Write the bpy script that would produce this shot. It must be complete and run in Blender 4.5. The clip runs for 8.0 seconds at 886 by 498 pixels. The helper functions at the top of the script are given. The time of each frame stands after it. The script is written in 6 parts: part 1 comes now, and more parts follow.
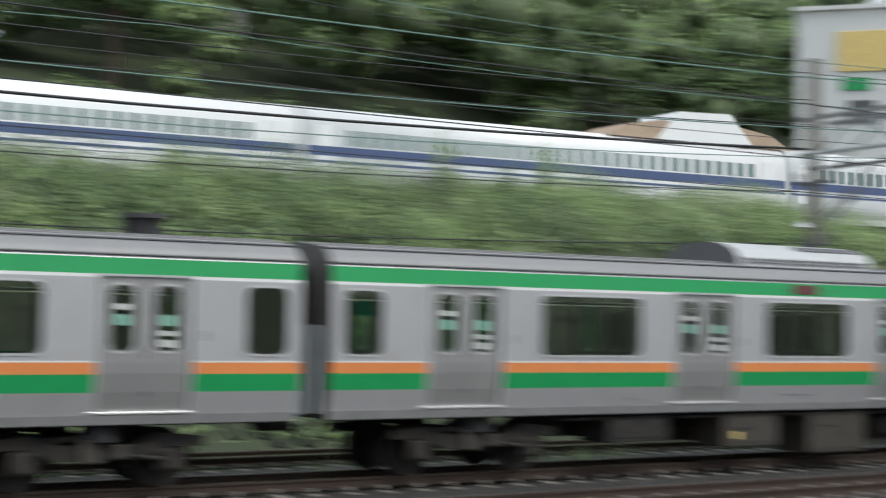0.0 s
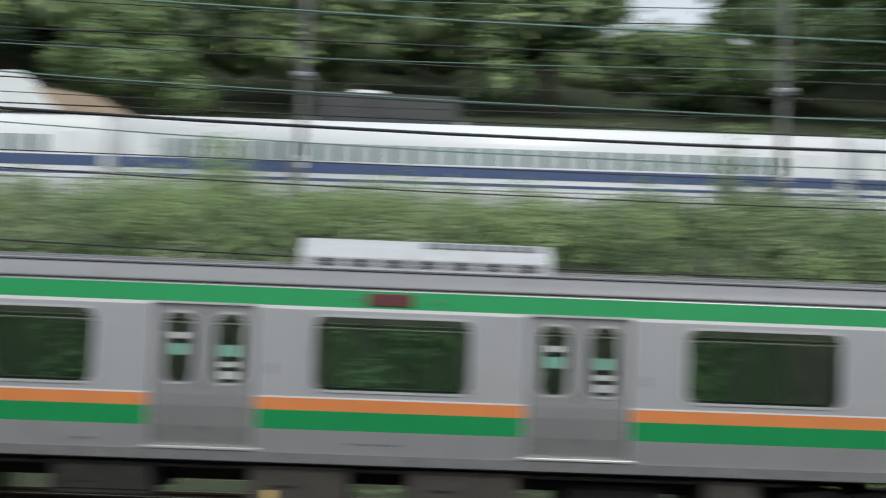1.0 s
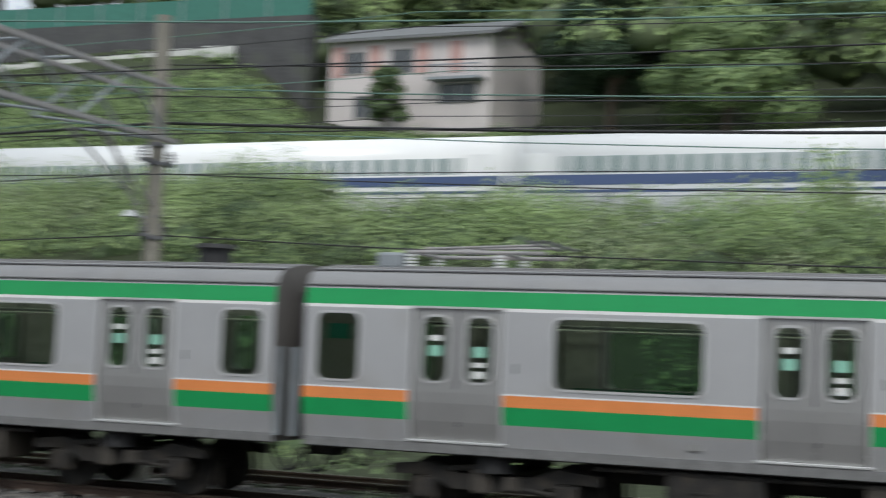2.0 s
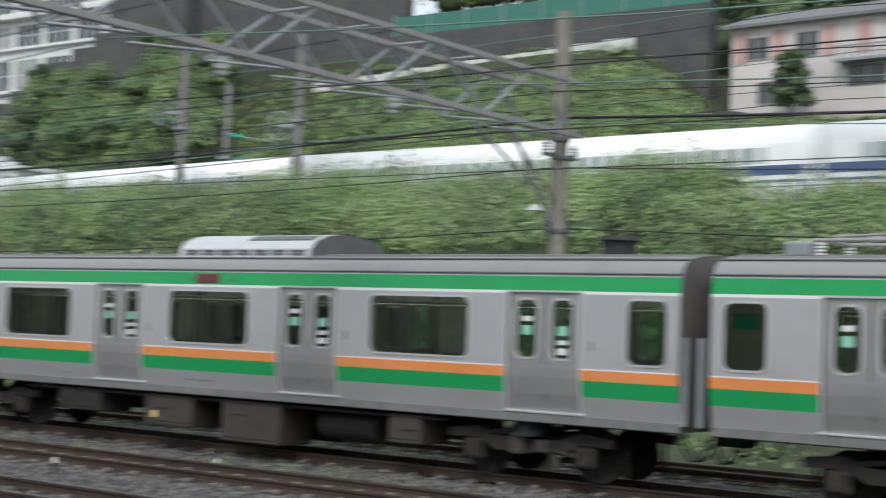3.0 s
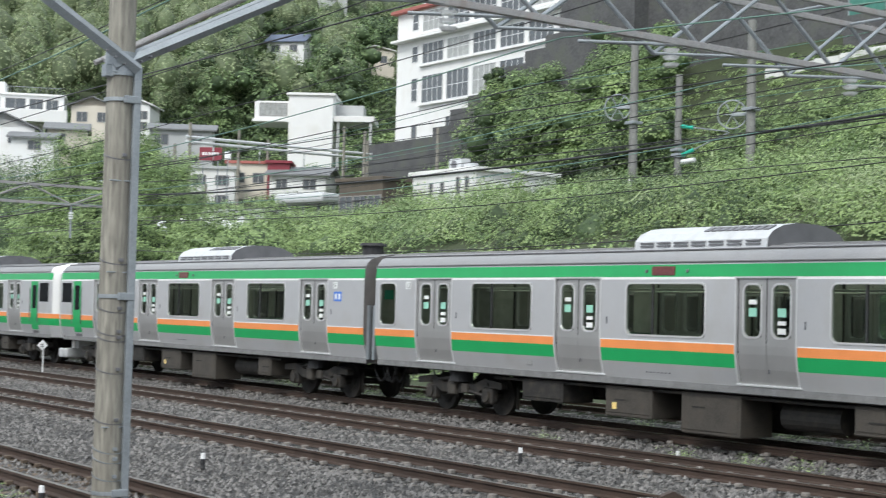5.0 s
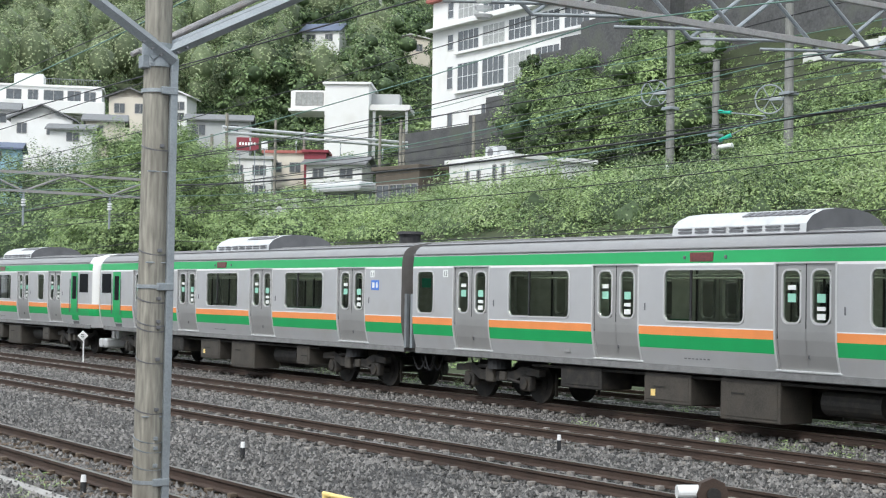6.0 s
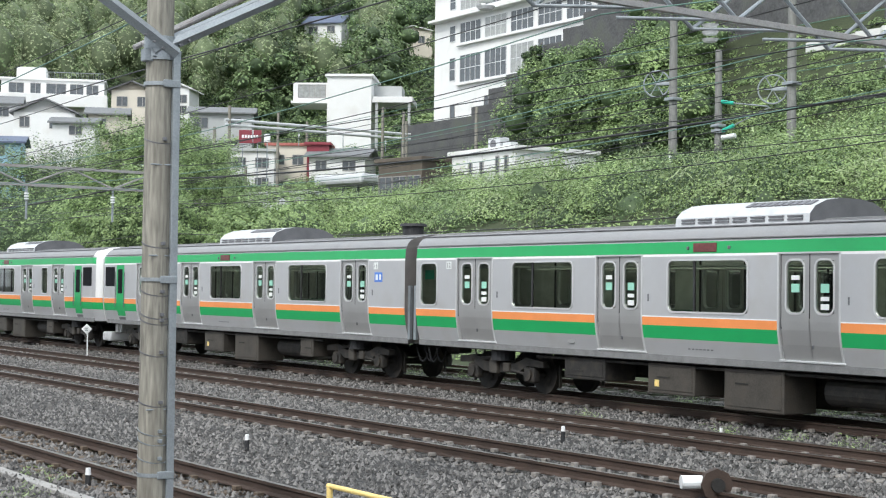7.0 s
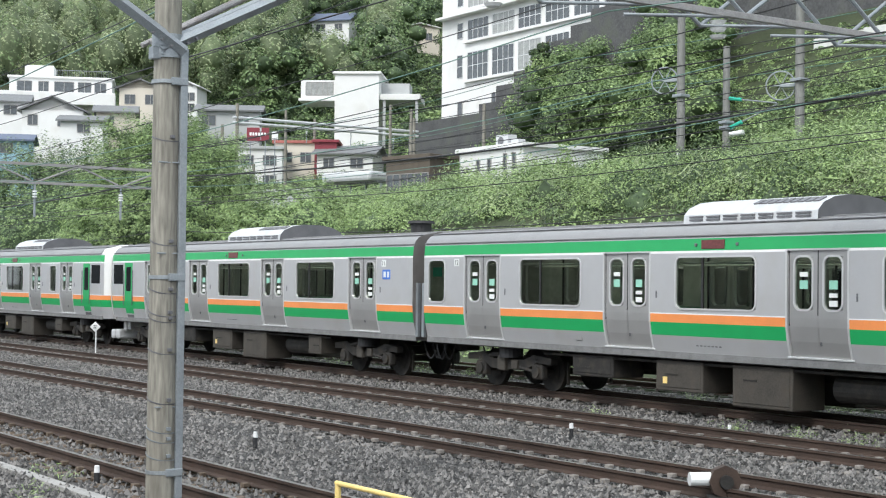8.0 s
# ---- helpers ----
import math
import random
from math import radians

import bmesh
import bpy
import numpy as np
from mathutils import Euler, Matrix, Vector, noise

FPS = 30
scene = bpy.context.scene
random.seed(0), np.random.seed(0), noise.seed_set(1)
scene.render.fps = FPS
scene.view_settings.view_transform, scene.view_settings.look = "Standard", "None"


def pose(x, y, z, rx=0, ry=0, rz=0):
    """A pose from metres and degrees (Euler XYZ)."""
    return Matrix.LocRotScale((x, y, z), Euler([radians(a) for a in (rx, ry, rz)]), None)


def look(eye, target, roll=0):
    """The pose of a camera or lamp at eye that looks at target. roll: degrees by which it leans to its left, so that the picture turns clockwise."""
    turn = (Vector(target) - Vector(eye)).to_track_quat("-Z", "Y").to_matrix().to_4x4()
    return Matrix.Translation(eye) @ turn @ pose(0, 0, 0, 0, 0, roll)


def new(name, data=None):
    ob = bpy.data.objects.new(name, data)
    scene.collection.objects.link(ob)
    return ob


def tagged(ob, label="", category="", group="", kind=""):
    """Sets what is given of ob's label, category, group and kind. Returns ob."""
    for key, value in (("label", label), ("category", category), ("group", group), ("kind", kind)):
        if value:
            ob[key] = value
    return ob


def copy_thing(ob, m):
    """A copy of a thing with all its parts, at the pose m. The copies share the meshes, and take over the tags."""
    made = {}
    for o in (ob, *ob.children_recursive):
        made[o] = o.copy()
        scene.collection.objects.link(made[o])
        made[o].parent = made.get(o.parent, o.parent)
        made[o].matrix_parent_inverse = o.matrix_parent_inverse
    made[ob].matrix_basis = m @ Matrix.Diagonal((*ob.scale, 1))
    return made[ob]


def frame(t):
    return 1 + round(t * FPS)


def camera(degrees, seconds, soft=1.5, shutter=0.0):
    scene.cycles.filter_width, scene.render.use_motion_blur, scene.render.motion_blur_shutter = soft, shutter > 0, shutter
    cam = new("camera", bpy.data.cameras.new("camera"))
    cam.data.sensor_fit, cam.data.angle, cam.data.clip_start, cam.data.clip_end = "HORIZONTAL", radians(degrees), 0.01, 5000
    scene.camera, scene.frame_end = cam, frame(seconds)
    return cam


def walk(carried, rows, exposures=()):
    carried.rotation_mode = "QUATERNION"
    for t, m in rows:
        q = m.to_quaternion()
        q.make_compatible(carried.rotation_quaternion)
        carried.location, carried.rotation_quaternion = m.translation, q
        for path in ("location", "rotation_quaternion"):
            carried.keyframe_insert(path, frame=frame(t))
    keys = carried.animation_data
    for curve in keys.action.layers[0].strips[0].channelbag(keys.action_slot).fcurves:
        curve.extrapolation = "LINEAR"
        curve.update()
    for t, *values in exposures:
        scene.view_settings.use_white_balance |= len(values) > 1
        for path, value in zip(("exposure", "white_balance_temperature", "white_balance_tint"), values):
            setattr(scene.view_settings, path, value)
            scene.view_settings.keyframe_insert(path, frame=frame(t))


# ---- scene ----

# ---------------------------------------------------------------- camera
cam = camera(33.07, 8.0, soft=1.15, shutter=0.75)
EYE = (0.0, 0.0, 2.3)
# seconds, yaw, pitch, roll in degrees; the camera stands and turns on the spot
TURNS = [
    (0.0, -31.77, 3.11, 0.79),
    (0.3, -23.44, 3.53, 1.17),
    (0.6, -14.33, 3.90, 1.47),
    (1.0, -1.73, 4.43, 2.08),
    (1.5, 11.54, 4.39, 2.11),
    (2.0, 21.34, 4.12, 2.37),
    (3.3, 40.67, 2.94, 2.24),
    (3.5, 43.09, 2.82, 2.26),
    (4.0, 48.08, 2.64, 2.08),
    (4.5, 51.86, 2.48, 1.74),
    (5.0, 54.09, 2.31, 1.42),
    (6.5, 55.60, 1.67, 0.90),
    (7.0, 55.62, 1.50, 0.74),
    (7.5, 55.77, 1.39, 0.71),
    (8.0, 55.92, 1.39, 0.65),
]


def turned(yaw, pitch, roll):
    a, p = radians(yaw), radians(pitch)
    ahead = Vector((-math.sin(a) * math.cos(p), math.cos(a) * math.cos(p), math.sin(p)))
    return look(EYE, Vector(EYE) + ahead, roll)


walk(cam, [(t, turned(y, p, r)) for t, y, p, r in TURNS],
     exposures=[(0.0, -0.22, 6250, 8), (1.0, -0.40, 6250, 8), (2.0, -0.34, 6250, 8), (3.5, 0.01, 6250, 8), (4.5, 0.25, 6250, 8), (8.0, 0.43, 6250, 8)])

# ---------------------------------------------------------------- light: overcast day
world = bpy.data.worlds.new("sky")
scene.world = world
world.use_nodes = True
wn = world.node_tree
sky = wn.nodes.new("ShaderNodeTexSky")
sky.sky_type = "NISHITA"
sky.sun_disc = False
sky.sun_elevation, sky.sun_rotation = radians(46), radians(155)
sky.dust_density = 6.0
mixer = wn.nodes.new("ShaderNodeMix")
mixer.data_type = "RGBA"
mixer.inputs[0].default_value = 0.85
mixer.inputs[7].default_value = (8.2, 8.7, 9.2, 1)
wn.links.new(sky.outputs[0], mixer.inputs[6])
background = wn.nodes["Background"]
wn.links.new(mixer.outputs[2], background.inputs[0])
background.inputs[1].default_value = 0.130
sun = new("sun", bpy.data.lights.new("sun", "SUN"))
sun.data.energy, sun.data.angle, sun.data.color = 1.9, radians(20), (1, 0.97, 0.92)
sun.matrix_world = look((0, 0, 40), (-16, 34, 0))


# ---------------------------------------------------------------- materials
def material(name, colour, rough=0.6, metal=0.0, grain=6.0, vary=0.25, bump=0.0, fine=60.0, streak=False, piece=0.0, dirt=None, specular=0.5):
    """A painted, metal, stone or leaf surface with broad stains, fine grain and relief."""
    m = bpy.data.materials.new(name)
    m.use_nodes = True
    n, l = m.node_tree.nodes, m.node_tree.links
    b = n["Principled BSDF"]
    b.inputs["Roughness"].default_value, b.inputs["Metallic"].default_value = rough, metal
    b.inputs["Specular IOR Level"].default_value = specular
    co = n.new("ShaderNodeTexCoord")
    mp = n.new("ShaderNodeMapping")
    mp.inputs[3].default_value = (1, 1, 0.12) if streak else (1, 1, 1)
    l.new(co.outputs["Object"], mp.inputs[0])
    big, small = n.new("ShaderNodeTexNoise"), n.new("ShaderNodeTexNoise")
    for t, s, d in ((big, grain, 5), (small, fine, 3)):
        t.inputs["Scale"].default_value, t.inputs["Detail"].default_value = s, d
        l.new(mp.outputs[0], t.inputs["Vector"])
    add = n.new("ShaderNodeMath")
    add.operation = "ADD"
    l.new(big.outputs[0], add.inputs[0])
    l.new(small.outputs[0], add.inputs[1])
    ramp = n.new("ShaderNodeMapRange")
    ramp.inputs[1].default_value, ramp.inputs[2].default_value = 0.7, 1.3
    ramp.inputs[3].default_value, ramp.inputs[4].default_value = 1 - vary, 1 + vary
    l.new(add.outputs[0], ramp.inputs[0])
    value = ramp.outputs[0]
    if piece:
        info, pr, mul = n.new("ShaderNodeNewGeometry"), n.new("ShaderNodeMapRange"), n.new("ShaderNodeMath")
        pr.inputs[3].default_value, pr.inputs[4].default_value = 1 - piece, 1 + piece
        mul.operation = "MULTIPLY"
        l.new(info.outputs["Random Per Island"], pr.inputs[0])
        l.new(pr.outputs[0], mul.inputs[0])
        l.new(value, mul.inputs[1])
        value = mul.outputs[0]
    hsv = n.new("ShaderNodeHueSaturation")
    hsv.inputs["Color"].default_value = (*colour, 1)
    l.new(value, hsv.inputs["Value"])
    out = hsv.outputs[0]
    if dirt:
        mix, dr = n.new("ShaderNodeMix"), n.new("ShaderNodeMapRange")
        mix.data_type = "RGBA"
        dr.inputs[1].default_value, dr.inputs[2].default_value, dr.inputs[4].default_value = 0.5, 0.72, 0.8
        l.new(big.outputs[0], dr.inputs[0])
        l.new(dr.outputs[0], mix.inputs[0])
        l.new(out, mix.inputs[6])
        mix.inputs[7].default_value = (*dirt, 1)
        out = mix.outputs[2]
    l.new(out, b.inputs["Base Color"])
    if bump:
        bp = n.new("ShaderNodeBump")
        bp.inputs["Strength"].default_value = bump
        l.new(small.outputs[0], bp.inputs["Height"])
        l.new(bp.outputs[0], b.inputs["Normal"])
    return m


def glass(name, tint, gloss=0.12):
    m = bpy.data.materials.new(name)
    m.use_nodes = True
    n, l = m.node_tree.nodes, m.node_tree.links
    clear, shiny, mix, fr = n.new("ShaderNodeBsdfTransparent"), n.new("ShaderNodeBsdfGlossy"), n.new("ShaderNodeMixShader"), n.new("ShaderNodeFresnel")
    clear.inputs[0].default_value = (*tint, 1)
    shiny.inputs["Roughness"].default_value = 0.03
    fr.inputs[0].default_value = 1.5 + gloss
    l.new(fr.outputs[0], mix.inputs[0])
    l.new(clear.outputs[0], mix.inputs[1])
    l.new(shiny.outputs[0], mix.inputs[2])
    l.new(mix.outputs[0], n["Material Output"].inputs[0])
    return m


STEEL = material("brushed_steel", (0.50, 0.50, 0.51), 0.42, 0.35, 1.2, 0.07, 0.02, 90, dirt=(0.44, 0.43, 0.42))
DOOR_STEEL = material("door_steel", (0.40, 0.395, 0.39), 0.36, 0.45, 1.5, 0.08, 0.02, 90)
BRIGHT = material("bright_trim", (0.66, 0.66, 0.66), 0.3, 0.4, 3, 0.05)
GREEN = material("green_stripe", (0.018, 0.34, 0.10), 0.42, 0, 2, 0.08)
ORANGE = material("orange_stripe", (0.80, 0.275, 0.085), 0.42, 0, 2, 0.08)
WHITE_LINE = material("white_line", (0.78, 0.78, 0.78), 0.5, 0, 4, 0.06)
ROOF = material("roof_grey", (0.27, 0.27, 0.275), 0.5, 0.1, 1.5, 0.15, dirt=(0.235, 0.23, 0.225))
UNIT_WHITE = material("cooler_white", (0.58, 0.59, 0.60), 0.4, 0.2, 3, 0.10, dirt=(0.45, 0.45, 0.45))
UNIT_DARK = material("cooler_dark", (0.15, 0.15, 0.16), 0.5, 0.2, 3, 0.2)
RUBBER = material("black_rubber", (0.025, 0.025, 0.027), 0.7, 0, 8, 0.3)
# steel coach ends, with the shade between coaches put into their colour
END_SHADED = material("coach_end_shaded_steel", (0.15, 0.14, 0.132), 0.55, 0, 3, 0.25)
BELLOWS = material("gangway_grey", (0.05, 0.05, 0.055), 0.6, 0, 6, 0.2)
UNDER = material("underframe_grime", (0.027, 0.025, 0.023), 0.75, 0.1, 4, 0.4, 0.3, 40, dirt=(0.06, 0.048, 0.036))
BOX_GREY = material("equipment_box_grey", (0.066, 0.058, 0.049), 0.65, 0.1, 3, 0.3, 0.1, 40, dirt=(0.07, 0.058, 0.045))
INSIDE = material("interior_panel", (0.42, 0.42, 0.40), 0.6)
LAMP = bpy.data.materials.new("fluorescent_tube")
LAMP.use_nodes = True
LAMP.node_tree.nodes["Principled BSDF"].inputs["Emission Color"].default_value = (1.0, 0.95, 0.75, 1)
LAMP.node_tree.nodes["Principled BSDF"].inputs["Emission Strength"].default_value = 2.2
SEAT = material("seat_cloth", (0.05, 0.16, 0.10), 0.9)
FLOORING = material("interior_floor", (0.18, 0.18, 0.18), 0.7)
GLASS = glass("green_tinted_glass", (0.53, 0.65, 0.58))
CAB_GLASS = material("cab_window_glass", (0.012, 0.013, 0.015), 0.1, 0, 4, 0.1)
POSTER_GREEN = material("green_window_sticker", (0.03, 0.30, 0.19), 0.6, 0, 8, 0.15)
STICKER = material("white_sticker", (0.75, 0.77, 0.75), 0.6, 0, 8, 0.05)
STICKER_GREEN = material("pale_green_sticker", (0.30, 0.60, 0.47), 0.6, 0, 8, 0.1)
STICKER_BLUE = material("blue_sticker", (0.08, 0.20, 0.62), 0.6, 0, 8, 0.1)
DISPLAY = material("destination_display", (0.15, 0.045, 0.045), 0.35, 0, 30, 0.4)
YELLOW = material("yellow_paint", (0.80, 0.60, 0.22), 0.5, 0, 5, 0.15)
def gravel(name, colour, scale):
    """A bed of crushed stone: each cell a stone of its own tone, with dark joints."""
    m = material(name, colour, 0.85, 0, 0.4, 0.25, 0, 16)
    n, l = m.node_tree.nodes, m.node_tree.links
    b = n["Principled BSDF"]
    co, cell, edge = n.new("ShaderNodeTexCoord"), n.new("ShaderNodeTexVoronoi"), n.new("ShaderNodeTexVoronoi")
    edge.feature = "DISTANCE_TO_EDGE"
    for t in (cell, edge):
        t.inputs["Scale"].default_value = scale
        l.new(co.outputs["Object"], t.inputs["Vector"])
    sep, tone, joint, mul, mix, bp = n.new("ShaderNodeSeparateColor"), n.new("ShaderNodeMapRange"), n.new("ShaderNodeMapRange"), n.new("ShaderNodeMath"), n.new("ShaderNodeMix"), n.new("ShaderNodeBump")
    l.new(cell.outputs["Color"], sep.inputs[0])
    tone.inputs[3].default_value, tone.inputs[4].default_value = 0.45, 1.7
    l.new(sep.outputs[0], tone.inputs[0])
    joint.inputs[2].default_value, joint.inputs[3].default_value = 0.12, 0.25
    l.new(edge.outputs["Distance"], joint.inputs[0])
    mul.operation = "MULTIPLY"
    l.new(tone.outputs[0], mul.inputs[0])
    l.new(joint.outputs[0], mul.inputs[1])
    mix.data_type, mix.blend_type = "RGBA", "MULTIPLY"
    mix.inputs[0].default_value = 1.0
    l.new(b.inputs["Base Color"].links[0].from_socket, mix.inputs[6])
    l.new(mul.outputs[0], mix.inputs[7])
    l.new(mix.outputs[2], b.inputs["Base Color"])
    bp.inputs["Strength"].default_value, bp.inputs["Distance"].default_value = 1.0, 0.04
    l.new(edge.outputs["Distance"], bp.inputs["Height"])
    l.new(bp.outputs[0], b.inputs["Normal"])
    return m


KERB = material("kerb_concrete", (0.30, 0.29, 0.275), 0.85, 0, 3, 0.25, 0.2, 40)
BALLAST = gravel("ballast", (0.062, 0.058, 0.055), 17.0)
STONE = material("ballast_stone", (0.130, 0.123, 0.117), 0.6, 0, 0.6, 0.25, 0.3, 60, piece=0.8)
RAIL = material("rail_rust", (0.057, 0.037, 0.028), 0.75, 0.1, 3, 0.3, 0.3, 50)
RAIL_TOP = material("rail_head", (0.19, 0.165, 0.15), 0.36, 0.8, 3, 0.2)
SLEEPER = material("concrete_sleeper", (0.23, 0.21, 0.19), 0.85, 0, 5, 0.3, 0.3, 40)
WOOD = material("timber_sleeper", (0.12, 0.09, 0.065), 0.9, 0, 6, 0.4, 0.4, 40)
CONCRETE = material("aged_concrete", (0.25, 0.235, 0.20), 0.85, 0, 5.5, 0.45, 0.25, 30, streak=True, dirt=(0.085, 0.075, 0.06))
GALV = material("galvanised_steel", (0.30, 0.325, 0.345), 0.5, 0.45, 4, 0.15, 0.05, 50)
TRUSS_GREY = material("truss_steel", (0.34, 0.33, 0.33), 0.6, 0.3, 5, 0.25, dirt=(0.26, 0.22, 0.20))
WIRE = material("wire", (0.035, 0.035, 0.037), 0.5, 0.4, 5, 0.1)
WIRE_GREEN = material("weathered_copper_wire", (0.14, 0.24, 0.20), 0.6, 0.3, 5, 0.1)
INSULATOR = material("green_insulator", (0.03, 0.42, 0.30), 0.35, 0, 8, 0.1)
PORCELAIN = material("white_porcelain", (0.75, 0.76, 0.76), 0.25, 0, 8, 0.05)
SOIL = material("hill_soil", (0.04, 0.052, 0.022), 0.95, 0, 0.3, 0.4, 0.6, 6)
def foliage(name, colour):
    """Leaves: the painted blade mixed with light that passes through it."""
    m = material(name, colour, 0.5, 0, 0.25, 0.26, 0, 3, piece=0.26, specular=0.2)
    n, l = m.node_tree.nodes, m.node_tree.links
    b, through_leaf, mix = n["Principled BSDF"], n.new("ShaderNodeBsdfTranslucent"), n.new("ShaderNodeMixShader")
    mix.inputs[0].default_value = 0.25
    l.new(b.inputs["Base Color"].links[0].from_socket, through_leaf.inputs[0])
    l.new(b.outputs[0], mix.inputs[1])
    l.new(through_leaf.outputs[0], mix.inputs[2])
    l.new(mix.outputs[0], n["Material Output"].inputs[0])
    return m


# the deep tone and the last one colour the hearts: painted shade between leaves
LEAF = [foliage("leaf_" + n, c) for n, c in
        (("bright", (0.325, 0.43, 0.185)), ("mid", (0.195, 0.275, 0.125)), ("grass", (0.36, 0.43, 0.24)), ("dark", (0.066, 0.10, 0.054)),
         ("bamboo", (0.33, 0.38, 0.215)), ("pine", (0.05, 0.082, 0.047)), ("deep", (0.085, 0.125, 0.06)), ("heart_shade", (0.16, 0.20, 0.11)))]
BARK = material("bark", (0.10, 0.075, 0.055), 0.9, 0, 5, 0.3, 0.4, 40)
SHINK = material("bullet_train_white", (0.88, 0.885, 0.89), 0.30, 0, 1.0, 0.03)
SHINK_BLUE = material("bullet_train_blue", (0.07, 0.105, 0.225), 0.35, 0, 2, 0.05)
SHINK_WINDOW = material("bullet_train_window", (0.20, 0.27, 0.27), 0.12, 0, 4, 0.1)
SHINK_GREY = material("bullet_train_skirt", (0.64, 0.65, 0.66), 0.5, 0, 2, 0.1)
WALL_WHITE = material("white_render", (0.75, 0.75, 0.74), 0.8, 0, 0.5, 0.06, 0.05, 20, dirt=(0.64, 0.63, 0.60))
WALL_CREAM = material("cream_render", (0.60, 0.55, 0.47), 0.8, 0, 0.5, 0.1, 0.05, 20)
WALL_GREY = material("grey_render", (0.42, 0.43, 0.43), 0.8, 0, 0.5, 0.1, 0.05, 20)
WALL_PINK = material("pale_pink_render", (0.62, 0.57, 0.56), 0.8, 0, 0.5, 0.12, 0.05, 20)
PANEL_PINK = material("pink_panel", (0.54, 0.34, 0.31), 0.8, 0, 0.8, 0.12)
TILE_GREY = material("grey_roof_tile", (0.17, 0.175, 0.18), 0.7, 0, 3, 0.2, 0.3, 20)
TILE_BLUE = material("blue_roof_tile", (0.10, 0.125, 0.19), 0.6, 0, 3, 0.2, 0.3, 20)
TILE_RED = material("red_roof_tile", (0.36, 0.12, 0.10), 0.7, 0, 3, 0.2)
ROOF_BROWN = material("tan_roof", (0.44, 0.33, 0.24), 0.7, 0, 1, 0.15)
DARK_WALL = material("dark_retaining_concrete", (0.085, 0.085, 0.088), 0.9, 0, 0.6, 0.35, 0.4, 6, dirt=(0.085, 0.095, 0.07))
PALE_STONE = material("pale_coping", (0.62, 0.62, 0.60), 0.8, 0, 1, 0.12)
NET_GREEN = material("green_fence", (0.055, 0.19, 0.15), 0.7, 0, 3, 0.2)
MAST = material("mast_concrete", (0.21, 0.21, 0.20), 0.85, 0, 3, 0.3, 0.2, 24, streak=True, dirt=(0.12, 0.115, 0.105))
SIGN_RED = material("red_sign", (0.22, 0.03, 0.045), 0.5, 0, 3, 0.1)
SIGN_WHITE = material("white_sign", (0.8, 0.8, 0.8), 0.5, 0, 3, 0.05)
BROWN = material("brown_cladding", (0.105, 0.085, 0.066), 0.7, 0, 2, 0.2)


# ---------------------------------------------------------------- building blocks
def part(name, bm, mats, parent=None, label=""):
    me = bpy.data.meshes.new(name)
    bm.to_mesh(me)
    bm.free()
    for m in (mats if isinstance(mats, (list, tuple)) else [mats]):
        me.materials.append(m)
    ob = new(name, me)
    ob.parent = parent
    return tagged(ob, label)


def raw(name, verts, faces, mats, parent=None, label="", which=None, smooth=False):
    me = bpy.data.meshes.new(name)
    me.from_pydata(verts, [], faces)
    for m in (mats if isinstance(mats, (list, tuple)) else [mats]):
        me.materials.append(m)
    if which is not None:
        me.polygons.foreach_set("material_index", which)
    if smooth:
        me.polygons.foreach_set("use_smooth", [True] * len(me.polygons))
    ob = new(name, me)
    ob.parent = parent
    return tagged(ob, label)


def add_box(bm, lo, hi, bevel=0.0):
    lo, hi = Vector(lo), Vector(hi)
    m = Matrix.LocRotScale((lo + hi) / 2, None, hi - lo)
    r = bmesh.ops.create_cube(bm, size=1, matrix=m)
    if bevel:
        es = list({e for v in r["verts"] for e in v.link_edges})
        bmesh.ops.bevel(bm, geom=es, offset=bevel, segments=2, affect="EDGES", profile=0.5)
    return bm


def box(lo, hi, bevel=0.0):
    return add_box(bmesh.new(), lo, hi, bevel)


def add_rod(bm, a, b, r, r2=None, n=8):
    a, b = Vector(a), Vector(b)
    d = b - a
    m = Matrix.Translation((a + b) / 2) @ d.to_track_quat("Z", "Y").to_matrix().to_4x4()
    bmesh.ops.create_cone(bm, cap_ends=True, segments=n, radius1=r, radius2=r if r2 is None else r2, depth=d.length, matrix=m)
    return bm


def rod(a, b, r, r2=None, n=8):
    return add_rod(bmesh.new(), a, b, r, r2, n)


def thing(name, label, category, m=None, group="", kind=""):
    ob = new(name)
    ob.empty_display_size = 0.1
    if m is not None:
        ob.matrix_basis = m
    return tagged(ob, label, category, group, kind)


def rounded(w, h, r, n=4):
    pts = []
    for cx, cz, a0 in ((w / 2 - r, h / 2 - r, 0), (-w / 2 + r, h / 2 - r, 90), (-w / 2 + r, -h / 2 + r, 180), (w / 2 - r, -h / 2 + r, 270)):
        for i in range(n + 1):
            a = radians(a0 + 90 * i / n)
            pts.append((cx + r * math.cos(a), cz + r * math.sin(a)))
    return pts


def ring(w, h, r, wide, y0, y1):
    """A rounded frame in the xz plane, wide metres broad, from depth y0 (front) to y1 (back)."""
    bm = bmesh.new()
    outer, inner = rounded(w + 2 * wide, h + 2 * wide, r + wide), rounded(w, h, r)
    rings = [[bm.verts.new((x, y, z)) for x, z in pts] for pts, y in ((outer, y1), (outer, y0), (inner, y0), (inner, y1))]
    k = len(outer)
    for a, b in zip(rings, rings[1:]):
        for i in range(k):
            bm.faces.new((a[i], a[(i + 1) % k], b[(i + 1) % k], b[i]))
    bmesh.ops.recalc_face_normals(bm, faces=bm.faces[:])
    return bm


